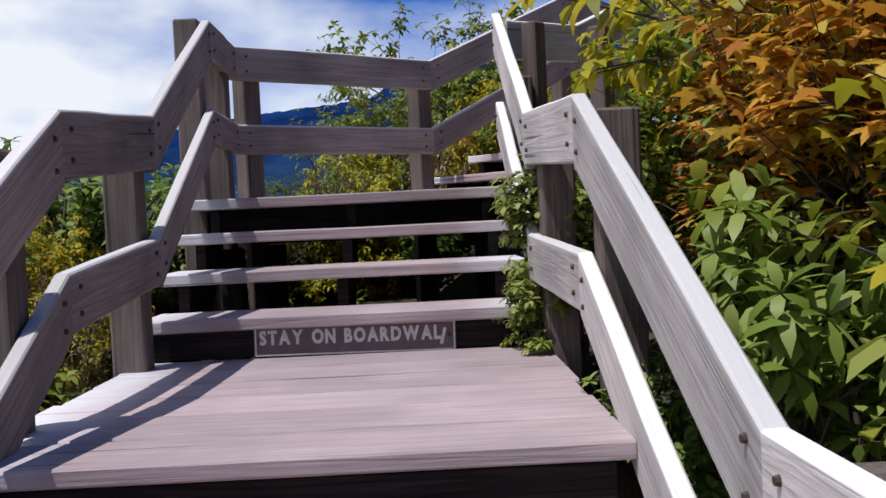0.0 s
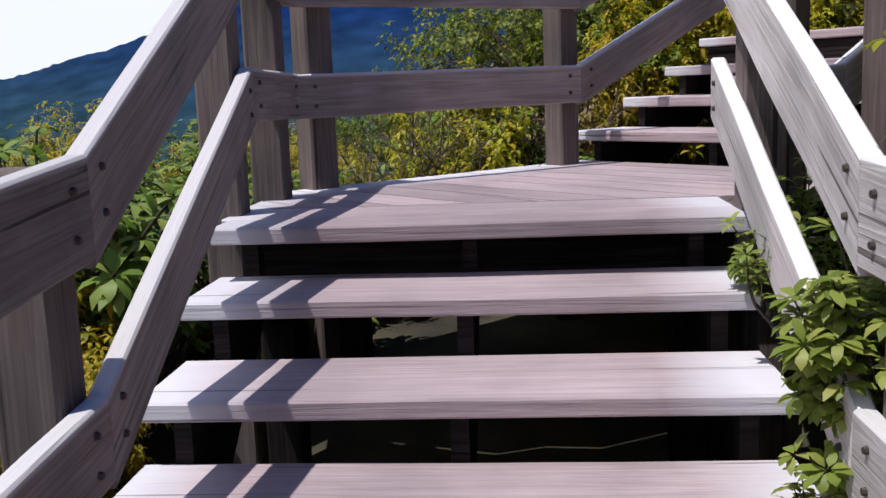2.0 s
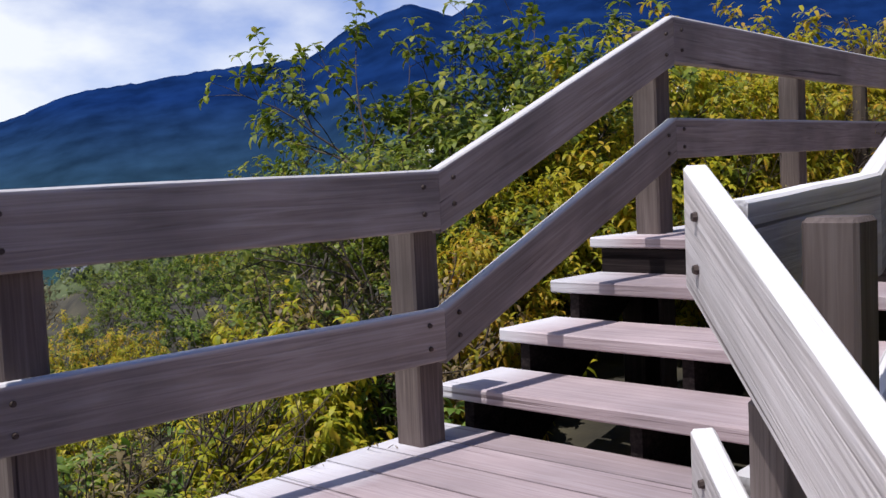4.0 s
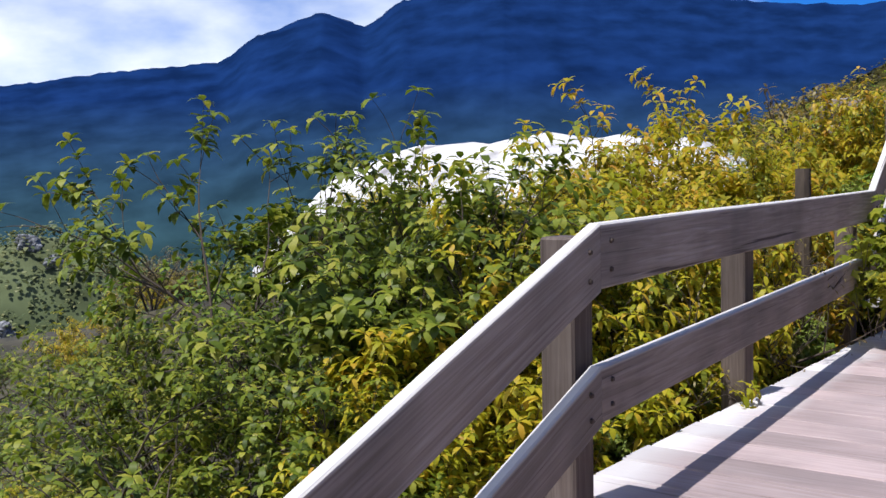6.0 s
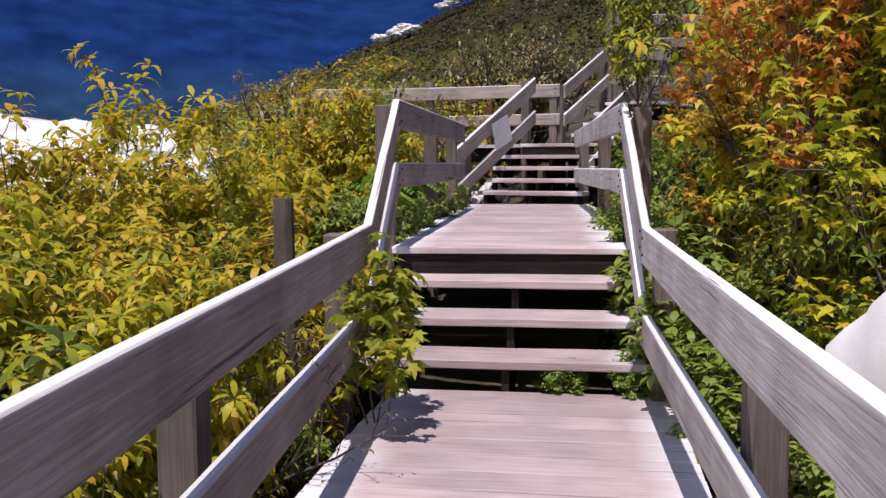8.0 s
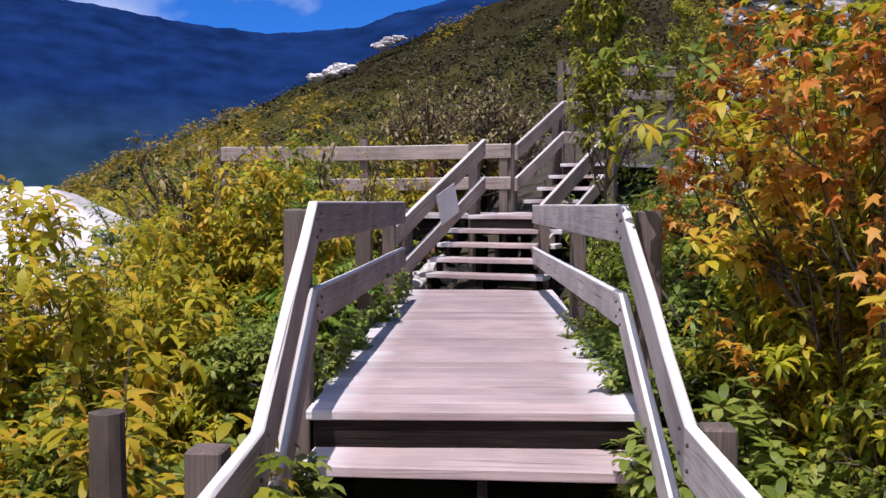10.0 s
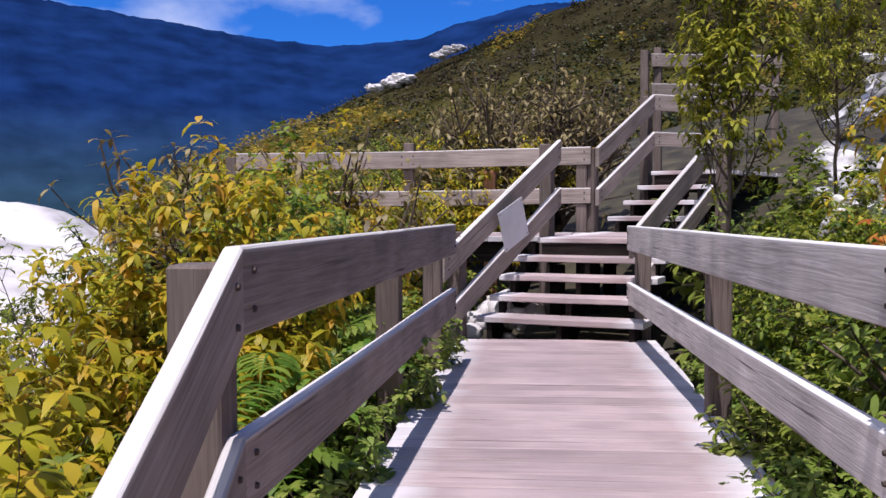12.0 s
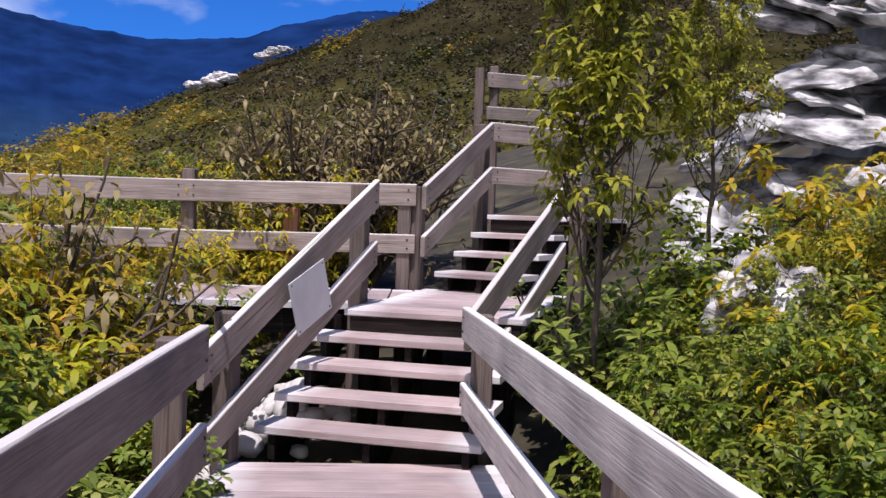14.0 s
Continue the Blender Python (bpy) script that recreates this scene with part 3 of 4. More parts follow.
# ---- railings ----
def railing(label, pts, side, posts, mid=0.46, low=True, mat=None):
    """Two plank rails along pts (places of the top edge), with posts outside; side = +1 when the way lies to the right of the line."""
    drops = mid if isinstance(mid, tuple) else (mid,) * len(pts)
    t = thing("railing", (pts[0][0], pts[0][1], pts[0][2] - 1.0), label, "railing", "boardwalk railings")
    for p, q in zip(pts, pts[1:]):
        rail_board("top_rail", t, p, q, 0.2, mat=mat)
        if low:
            a, b = (p[0], p[1], p[2] - drops[pts.index(p)]), (q[0], q[1], q[2] - drops[pts.index(q)])
            rail_board("mid_rail", t, a, b, 0.175, mat=mat)
    for i, p in enumerate(pts):
        for j in (i - 1, i):
            if 0 <= j < len(pts) - 1:
                d = Vector(pts[j + 1]) - Vector(pts[j])
                n = Vector((d.y, -d.x, 0)).normalized() * side
                step = d.normalized() * (0.07 if j == i else -0.07)
                bolts(t, Vector(p) + step, n)
                if low:
                    bolts(t, Vector(p) + step - Vector((0, 0, drops[i])), n, 0.175)
    for x, y, top, turn, *size in posts:
        post(t, x, y, ground_z(x, y) - 0.15, top, turn, *size)
    return t


railing("weathered grey plank railing of the lower steps", [(-0.94, -5.6, 0.19), (-0.94, -2.25, 0.19), (-0.94, -0.97, 0.867), (-0.93, -0.03, 0.95), (-1.0, 1.43, 1.6), (-0.998, 2.11, 1.585)], 1,
        [(-1.03, -5.2, 0.17, 0), (-1.03, -3.7, 0.17, 0), (-1.03, -2.3, 0.17, 0), (-1.03, -1.2, 0.74, 0), (-1.02, -0.07, 0.93, 0), (-1.09, 1.42, 1.6, 0), (-1.05, 1.88, 1.56, 0)])
railing("weathered plank railing round the corner landing", [(-0.99, 2.125, 1.585), (0.167, 3.024, 1.596), (1.27, 3.982, 2.214), (4.26, 7.2, 2.25), (5.343, 8.431, 2.985), (8.5, 11.52, 2.95)], 1,
        [(-0.95, 2.27, 1.56, 43), (0.09, 3.13, 1.57, 43), (1.22, 4.11, 2.17, 43), (2.52, 5.6, 2.08, 43), (4.13, 7.29, 2.2, 43), (5.3, 8.5, 2.95, 45), (7.25, 10.5, 2.84, 45), (8.38, 11.58, 2.9, 45)], mid=(0.46, 0.46, 0.435, 0.425, 0.425, 0.425))
railing("weathered plank railing with a blank plate", [(9.1, 12.38, 2.69), (11.257, 13.25, 3.7)], 1, [(9.45, 12.62, 2.86, 27), (11.2, 13.36, 3.66, 27)])
railing("plank railing of the lower steps in a paler sunlit tone", [(0.6, -5.6, 0.19), (0.57, -2.39, 0.19), (0.55, -0.9, 0.855), (0.5, -0.01, 0.9), (0.51, 1.42, 1.57)], -1,
        [(0.67, -5.2, 0.15, 0), (0.66, -3.7, 0.15, 0), (0.65, -2.5, 0.15, 0), (0.64, -0.95, 0.8, 0), (0.58, -0.1, 0.86, 0), (0.59, 1.2, 1.2, 0)], mat=RAIL_SUNLIT)
railing("plank railing beside the long landing in a paler sunlit tone", [(*on(43, 1.3, 0.6), 1.51), (*on(43, 1.85, 0.58), 1.54), (*on(43, 3.55, 0.7), 2.2), (*on(43, 8.35, 0.92), 2.22), (6.679, 7.58, 2.965), (10.6, 11.8, 2.9)], -1,
        [(0.68, 1.25, 1.48, 43, 0.09, 0.09), (*on(43, 1.92, 0.46), 1.52, 43, 0.1, 0.1), (*on(43, 3.6, 0.6), 2.18, 43), (*on(43, 5.95, 0.7), 2.07, 43), (*on(43, 8.4, 0.82), 2.2, 43), (6.78, 7.5, 2.93, 45), (8.6, 9.5, 2.8, 45), (10.62, 11.68, 2.86, 45)], mat=RAIL_SUNLIT)
railing("weathered plank railing of the junction steps", [(10.62, 11.8, 2.84), (12.55, 12.43, 3.72)], -1, [(12.6, 12.33, 3.66, 20)])
railing("pale plank railing along the side platform", [(9.85, 17.2, 3.7), (11.3, 15.75, 3.7), (12.62, 14.1, 3.72)], 1, [(9.85, 17.3, 3.66, 40), (11.38, 15.82, 3.8, 40), (12.6, 14.22, 3.7, 40)])
railing("weathered plank railing of the upper steps", [(12.66, 14.04, 3.71), (14.05, 14.38, 4.42), (15.3, 14.1, 4.42)], 1, [(12.7, 14.16, 3.7, 14), (14.05, 14.5, 4.4, 14), (15.3, 14.2, 4.4, 14)])


# ---- signs ----
def text_mesh(body, size, thick):
    cu = bpy.data.curves.new("lettering", "FONT")
    cu.body, cu.size, cu.extrude, cu.align_x, cu.align_y, cu.resolution_u = body, size, thick, "LEFT", "BOTTOM", 3
    cu.offset = 0.0035
    ob = new("lettering_draft", cu)
    me = bpy.data.meshes.new_from_object(ob.evaluated_get(bpy.context.evaluated_depsgraph_get()))
    bpy.data.objects.remove(ob)
    return me


def boardwalk_sign():
    t = thing("step_sign", (-0.21, 0.105, 0.02), "brown routed wooden sign reading STAY ON BOARDWALK on a step riser", "sign")
    face = Matrix.Translation((-0.6, 0.108, 0.128)) @ Matrix.Rotation(0.012, 4, "Y")
    put("panel", board_mesh(0.79, 0.018, 0.122), SIGN, t, face)
    for z, x, w, h in ((-0.003, 0.006, 0.778, 0.006), (-0.113, 0.006, 0.778, 0.006), (-0.003, 0.004, 0.006, 0.116), (-0.003, 0.78, 0.006, 0.116)):
        put("border", board_mesh(w, 0.006, h), LETTER, t, face @ Matrix.Translation((x, -0.008, z)))
    upright = Matrix(((1, 0, 0, 0), (0, 0, -1, 0), (0, 1, 0, 0), (0, 0, 0, 1)))
    x = 0.0
    row = []
    for c in "STAY ON BOARDWAL":
        if c == " ":
            x += 0.038
            continue
        me = text_mesh(c, 0.074, 0.002)
        xs = [v.co.x for v in me.vertices]
        for v in me.vertices:
            v.co.x -= min(xs)
        row.append((me, x))
        x += max(xs) - min(xs) + 0.0075
    for me, start in row:
        put("letter", me, LETTER, t, face @ Matrix.Translation((0.022 + start * 0.715 / x, -0.0095, -0.088)) @ upright @ Matrix.Diagonal((0.715 / x, 1, 1, 1)))
    # the worn stroke that is left of the last letter
    put("worn_letter", board_mesh(0.012, 0.004, 0.066, 0.0), LETTER, t, face @ Matrix.Translation((0.742, -0.0095, -0.03)) @ Matrix.Rotation(0.25, 4, "Y"))
    for x in (0.018, 0.765):
        m = face @ Matrix.Translation((x, -0.012, -0.06)) @ Matrix.Rotation(math.pi / 2, 4, "X")
        put("screw", bolt_mesh(), BOLT, t, m)


def blank_plate():
    """A blank rectangular metal plate screwed across the rails of the upper steps."""
    a, b = Vector((9.86, 12.62, 3.0)), Vector((10.3, 12.8, 3.145))
    t = thing("blank_plate", (10.08, 12.7, 2.7), "blank grey metal plate screwed to the railing", "sign")
    d = (b - a).normalized()
    down = Vector((0.14, 0.06, -0.33))
    nrm = d.cross(down).normalized()
    if nrm.dot(Vector((1, -1, 0))) < 0:
        nrm = -nrm
    bm = bmesh.new()
    cs = [a, b, b + down, a + down]
    f = [bm.verts.new(c + nrm * 0.03) for c in cs]
    k = [bm.verts.new(c + nrm * 0.024) for c in cs]
    bm.faces.new(f)
    bm.faces.new(k[::-1])
    for i in range(4):
        bm.faces.new((f[i], k[i], k[(i + 1) % 4], f[(i + 1) % 4]))
    bmesh.ops.recalc_face_normals(bm, faces=bm.faces)
    part("plate", bm, PLATE, t)
    mid = (cs[0] + cs[2]) / 2
    for c in cs:
        m = Matrix.Translation(c.lerp(mid, 0.12) + nrm * 0.032) @ nrm.to_track_quat("Z", "Y").to_matrix().to_4x4() @ Matrix.Scale(0.7, 4)
        put("screw", bolt_mesh(), BOLT, t, m)


boardwalk_sign()
blank_plate()
railing("pale plank railing high on the upper way", [(16.58, 16.5, 5.4), (18.4, 15.4, 5.4)], 1, [(16.5, 16.56, 5.45, 30), (16.74, 16.5, 5.5, 30), (18.4, 15.5, 5.4, 30)])
t_ = thing("cut_post", (11.75, 15.1, 2.0), "stub of a newer reddish post behind the side railing", "post")
post(t_, 12.05, 15.15, ground_z(12.05, 15.15), 3.47, 40, 0.14, 0.14, FRESH)


# ---- rocks ----
def rock_mesh(rx, ry, rz, seed, sub=4, rough=0.25, layers=0.0):
    bm = bmesh.new()
    bmesh.ops.create_icosphere(bm, subdivisions=sub, radius=1)
    off = Vector((seed * 7.1, seed * 3.3, seed * 1.7))
    for v in bm.verts:
        p = v.co.copy()
        k = 1 + rough * noise.noise(p * 1.3 + off) + rough * 0.45 * noise.noise(p * 3.5 + off) + rough * 0.2 * noise.noise(p * 9 + off)
        if layers:
            k += layers * (abs((p.z * 3.5 + 0.5 * noise.noise(p * 1.5 + off)) % 1.0 - 0.5) - 0.25)
        v.co = Vector((p.x * rx * k, p.y * ry * k, p.z * rz * k))
    for f in bm.faces:
        f.smooth = not layers
    return mesh_of(bm, "rock")


def rock(name, label, x, y, z, rx, ry, rz, seed, turn=0, mat=None, sub=4, rough=0.25, layers=0.0):
    me = rock_mesh(rx, ry, rz, seed, sub, rough, layers)
    me.materials.append(mat or ROCK)
    ob = new(name, me)
    ob.matrix_basis = pose(x, y, z, 0, 0, turn)
    return tagged(ob, label, "rock")


rock("rock_dome", "smooth pale sunlit granite dome beyond the shrubs", 5.6, 22.5, -0.6, 6.2, 4.6, 4.1, 3, -25, None, 5, 0.16)
rock("rock_slab", "pale granite slab sloping out of the shrubs", 2.6, 16.5, -0.6, 4.2, 3.2, 1.9, 5, -10, None, 5, 0.2)
rock("rock_slab", "pale granite slab beside a dome", 7.0, 16.6, 0.2, 3.3, 2.8, 2.3, 8, 20, None, 5, 0.2)
rock("rock_slab", "broad pale granite slab below the dome", 7.2, 19.4, 0.3, 4.2, 3.0, 2.9, 6, 15, None, 5, 0.18)
rock("rock_ledge", "low grey granite ledge below the corner landing", -2.6, 3.6, -0.9, 1.6, 1.1, 0.6, 11, 30, None, 4, 0.3)
rock("boulder", "white rounded boulder beside the railing", 4.95, 4.3, 1.5, 0.75, 0.6, 0.75, 13, 40, None, 4, 0.2)
rock("boulder", "grey boulder half hidden among shrubs", 12.25, 10.6, 2.7, 0.4, 0.36, 0.5, 17, 10, CLIFF, 5, 0.6)
def slab_mesh(rnd, r, thick):
    """A broken plate of bedded rock: an uneven outline with steep, chipped edges."""
    count = 15
    bm = bmesh.new()
    rows = [[], [], [], []]
    for k in range(count):
        a = 2 * math.pi * k / count
        d = r * rnd.uniform(0.62, 1.12)
        for row, z, grow_ in zip(rows, (thick * 0.35, 0, -thick * 0.5, -thick), (0.5, 0.97, rnd.uniform(0.98, 1.08), 0.86)):
            row.append(bm.verts.new((math.cos(a) * d * grow_ + rnd.uniform(-0.04, 0.04), math.sin(a) * d * grow_ + rnd.uniform(-0.04, 0.04), z + rnd.uniform(-0.03, 0.03))))
    bm.faces.new(rows[0])
    bm.faces.new(rows[-1][::-1])
    for u, v in zip(rows, rows[1:]):
        for k in range(count):
            j = (k + 1) % count
            bm.faces.new((v[k], v[j], u[j], u[k]))
    bmesh.ops.recalc_face_normals(bm, faces=bm.faces)
    return mesh_of(bm, "slab")


cliff = random.Random(21)
for i in range(26):
    for k in range(4):
        if cliff.random() < 0.22:
            continue
        me = slab_mesh(cliff, cliff.uniform(0.25, 0.85), cliff.uniform(0.05, 0.15))
        me.materials.append(CLIFF)
        ob = new("rock_ledge", me)
        ob.matrix_basis = pose(15.2 + 0.09 * i + cliff.uniform(-0.45, 0.35), 9.7 + 0.8 * k + cliff.uniform(-0.4, 0.4), 3.2 + 0.2 * i + cliff.uniform(-0.08, 0.08), cliff.uniform(2, 18), cliff.uniform(-30, -8), cliff.uniform(-40, 40))
        tagged(ob, "pale bedded rock ledge of a broken cliff", "rock", "cliff ledges")
rock("cliff", "dark cliff rock behind the pale ledges", 18.9, 10.3, 4.0, 2.0, 2.3, 3.4, 60, 20, GREY_ROCK, 6, 0.5, 0.2)
rnd = random.Random(5)
stone = [rock_mesh(0.08, 0.07, 0.055, 31 + k, 2, 0.3) for k in range(4)]
for s_ in stone:
    s_.materials.append(ROCK)
for i in range(46):
    x, y = 9.75 + rnd.uniform(-0.3, 0.75), 13.0 + rnd.uniform(-0.35, 0.35)
    ob = new("stone", stone[i % 4])
    k = rnd.uniform(0.6, 1.5)
    ob.matrix_basis = pose(x, y, ground_z(x, y) + 0.55 * max(0, 1 - abs(y - 12.9)) + 0.02, rnd.uniform(0, 90), 0, rnd.uniform(0, 360)) @ Matrix.Scale(k, 4)
    tagged(ob, "pale broken stone heaped beside the steps", "stone", "stones beside the steps")
for az, el, w in ((35.0, 6.75, 1.9), (35.9, 7.05, 2.0), (36.5, 7.25, 2.6), (36.1, 6.9, 1.6), (38.9, 7.3, 1.5), (38.6, 8.5, 1.6), (39.1, 8.75, 1.8), (39.7, 8.95, 1.5)):
    r = 168
    p = Vector((EYE[0] + r * math.sin(radians(az)), EYE[1] + r * math.cos(radians(az)), EYE[2] + r * math.tan(radians(el))))
    rock("rock_outcrop", "white rock outcrop on the far wooded hillside", p.x, p.y, p.z, w * 0.85, w * 0.6, w * 0.34, az, az * 9, None, 4, 0.45, 0.35)


# ---- plants ----
def tube(verts, faces, pts, radii, sides):
    base = len(verts)
    for i, (p, r) in enumerate(zip(pts, radii)):
        d = (pts[min(i + 1, len(pts) - 1)] - pts[max(i - 1, 0)]).normalized()
        a = d.orthogonal().normalized()
        b = d.cross(a)
        for k in range(sides):
            w = 2 * math.pi * k / sides
            verts.append(p + a * (math.cos(w) * r) + b * (math.sin(w) * r))
    for i in range(len(pts) - 1):
        for k in range(sides):
            j = (k + 1) % sides
            faces.append((base + i * sides + k, base + i * sides + j, base + (i + 1) * sides + j, base + (i + 1) * sides + k))


def leaf(verts, faces, at, out, up, length, wide, droop):
    """One leaf blade bent along its length, as an island of its own."""
    side = out.cross(up).normalized()
    n = side.cross(out).normalized()
    b = len(verts)
    p1 = at + out * (length * 0.35) - n * (droop * length * 0.05)
    p2 = at + out * (length * 0.72) - n * (droop * length * 0.3)
    p3 = at + out * (length * 0.95) - n * (droop * length * 0.65)
    lift = n * (wide * 0.16)
    verts.extend((at, p1 - side * wide * 0.46 + lift, p1 + side * wide * 0.46 + lift, p2 - side * wide * 0.42 + lift, p2 + side * wide * 0.42 + lift, p3))
    faces.extend(((b, b + 2, b + 1), (b + 1, b + 2, b + 4, b + 3), (b + 3, b + 4, b + 5)))


# the outline of a lobed leaf: angle from its axis and reach
LOBES = [(math.pi, 0.34), (-2.25, 0.52), (-1.75, 0.34), (-1.2, 0.82), (-0.62, 0.4), (-0.3, 0.62), (0.0, 1.0), (0.3, 0.62), (0.62, 0.4), (1.2, 0.82), (1.75, 0.34), (2.25, 0.52)]


def grow(rnd, tall, spread, stems, levels, leaf_len, leaf_wide, per_tip, droop=0.8, lobes=False, trunk=0.02, upright=0.0, leader=False, flat=0.0, slim=1.0):
    """Stems that fork several times, with a rosette of leaves on every twig end."""
    sv, sf, lv, lf = [], [], [], []

    def rosette(p, d, count):
        p = Vector((p.x * slim, p.y * slim, p.z))
        d = (d.normalized() * (1 - flat) + Vector((0, 0, flat * 1.2 + 0.01))).normalized()
        for i in range(count):
            a = 2 * math.pi * i / count + rnd.uniform(-0.4, 0.4)
            o = d.orthogonal().normalized()
            o = (Matrix.Rotation(a, 3, d) @ o)
            tilt = rnd.uniform(0.05, 0.75)
            out = (o + d * tilt + Vector((0, 0, -0.2 * droop))).normalized()
            ln = leaf_len * rnd.uniform(0.6, 1.2)
            leaf(lv, lf, p + out * 0.006, out, Vector((0, 0, 1)) + d * 0.4, ln, leaf_wide * rnd.uniform(0.8, 1.15), droop * rnd.uniform(0.2, 1.2))

    def maple(p, d):
        """One flat five-lobed leaf with pointed tips, hanging a little from its stalk."""
        p = Vector((p.x * slim, p.y * slim, p.z))
        o = Vector((rnd.uniform(-1, 1), rnd.uniform(-1, 1), rnd.uniform(-0.55, 0.1))).normalized()
        side = o.cross(Vector((rnd.uniform(-0.35, 0.35), rnd.uniform(-0.35, 0.35), 1))).normalized()
        up = side.cross(o).normalized()
        size = leaf_len * rnd.uniform(0.65, 1.2)
        heart = p + o * (0.03 + size * 0.35)
        b = len(lv)
        lv.append(heart)
        for a, r in LOBES:
            tip = o * (math.cos(a) * r * size) + side * (math.sin(a) * r * size)
            lv.append(heart + tip - up * (droop * 0.28 * r * r * size))
        m = len(LOBES)
        for k in range(m):
            lf.append((b, b + 1 + k, b + 1 + (k + 1) % m))

    def branch(p, d, length, r, level):
        n = 4 if level < 2 else 3
        pts, rad = [p], [r]
        for i in range(n):
            d = (d + Vector((rnd.uniform(-1, 1), rnd.uniform(-1, 1), rnd.uniform(-0.5, 0.8) + upright)) * 0.22)
            if level:
                d.z *= 1 - flat * 0.3
            d = d.normalized()
            p = p + d * (length / n)
            pts.append(p)
            rad.append(r * (1 - 0.45 * (i + 1) / n))
        tube(sv, sf, pts, rad, 5 if level == 0 else 3)
        if level >= levels:
            for q in pts[1:] if level == levels and rnd.random() < 0.75 else pts[-1:]:
                if lobes:
                    for _ in range(max(1, per_tip // 3)):
                        maple(q, d)
                else:
                    rosette(q, d, per_tip)
            return
        for k in range(3 if level else 4):
            i = rnd.randint(1 if level else 2, n)
            q = pts[i]
            o = d.orthogonal().normalized()
            o = Matrix.Rotation(rnd.uniform(0, 6.28), 3, d) @ o
            branch(q, (d * 0.7 + o * rnd.uniform(0.5, 1.0) + Vector((0, 0, 0.15))).normalized(), length * rnd.uniform(0.5, 0.78), r * 0.55, level + 1)
        branch(pts[-1], d, length * 0.6, r * 0.5, level + 1)

    if leader:
        # one straight trunk with side branches all the way up
        spine = [Vector((0.03 * math.sin(i * 1.7), 0.03 * math.cos(i * 2.3), tall * i / 9)) for i in range(10)]
        tube(sv, sf, spine, [trunk * (1 - 0.08 * i) for i in range(10)], 7)
        for i in range(20):
            h = 0.36 + 0.64 * i / 20
            a = i * 2.4 + rnd.uniform(-0.4, 0.4)
            j = min(8, int(h * 9))
            p = spine[j].lerp(spine[j + 1], h * 9 - j)
            branch(p, Vector((math.cos(a), math.sin(a), 0.35)).normalized(), tall * 0.24 * (1.15 - 0.7 * h), trunk * 0.35, 0)
    for s in range(stems):
        a = 2 * math.pi * (s + rnd.random() * 0.7) / stems
        d = Vector((math.cos(a) * spread, math.sin(a) * spread, 1)).normalized()
        branch(Vector((math.cos(a), math.sin(a), 0)) * rnd.uniform(0.0, 0.08) * stems ** 0.5, d, tall * rnd.uniform(0.38, 0.52), trunk * rnd.uniform(0.7, 1.2), 0)
    me_s, me_l = bpy.data.meshes.new("stems"), bpy.data.meshes.new("leaves")
    me_s.from_pydata([(v.x * slim, v.y * slim, v.z) for v in sv], [], sf)
    me_l.from_pydata([tuple(v) for v in lv], [], lf)
    me_l.polygons.foreach_set("use_smooth", [True] * len(me_l.polygons))
    me_s.polygons.foreach_set("use_smooth", [True] * len(me_s.polygons))
    me_s.materials.append(BARK)
    top = sorted(v.z for v in lv)[int(len(lv) * 0.985)]
    rad = sorted(math.hypot(v.x, v.y) for v in lv)[int(len(lv) * 0.99)]
    return me_s, me_l, top, rad


KINDS = {}


def kind(name, count, mat, seed, **shape):
    """Several plants of a kind, each in a spreading, a middling and a slender form."""
    KINDS[name] = []
    for i in range(count):
        forms = []
        for slim in (1.0, 0.7, 0.45):
            s, l, top, rad = grow(random.Random(seed + i), slim=slim, **shape)
            l.materials.append(mat)
            forms.append((slim, s, l, top, rad))
        KINDS[name].append(forms)


kind("yellow", 4, YELLOW, 100, tall=2.2, spread=0.65, stems=6, levels=3, leaf_len=0.085, leaf_wide=0.034, per_tip=6, droop=1.0, flat=0.4)
kind("green", 3, GREEN, 200, tall=2.2, spread=0.65, stems=6, levels=3, leaf_len=0.068, leaf_wide=0.034, per_tip=6, flat=0.4)
kind("low", 3, BRIGHT, 300, tall=0.8, spread=0.7, stems=7, levels=2, leaf_len=0.048, leaf_wide=0.021, per_tip=8, droop=0.6, flat=0.3)
kind("rhodo", 2, BRIGHT, 400, tall=1.1, spread=0.8, stems=5, levels=2, leaf_len=0.13, leaf_wide=0.048, per_tip=6, droop=0.5)
kind("orange", 3, ORANGE, 500, tall=2.4, spread=0.4, stems=2, levels=3, leaf_len=0.062, leaf_wide=0.06, per_tip=10, lobes=True, trunk=0.03, upright=0.15, flat=0.2)
kind("maple", 3, YELLOW, 600, tall=2.6, spread=0.45, stems=3, levels=3, leaf_len=0.06, leaf_wide=0.075, per_tip=10, lobes=True, trunk=0.03, upright=0.1, flat=0.25)
kind("dry", 2, DRY, 700, tall=1.2, spread=0.5, stems=9, levels=2, leaf_len=0.06, leaf_wide=0.018, per_tip=4)
kind("bare", 1, DRY, 750, tall=1.5, spread=0.8, stems=6, levels=3, leaf_len=0.03, leaf_wide=0.01, per_tip=1)
kind("tree", 2, LIME, 800, tall=3.6, spread=0.03, stems=0, levels=2, leaf_len=0.085, leaf_wide=0.036, per_tip=5, droop=0.8, trunk=0.055, leader=True, upright=0.3, flat=0.3)
kind("vine", 2, LIME, 900, tall=0.6, spread=0.9, stems=4, levels=1, leaf_len=0.062, leaf_wide=0.05, per_tip=6, lobes=True, trunk=0.008)
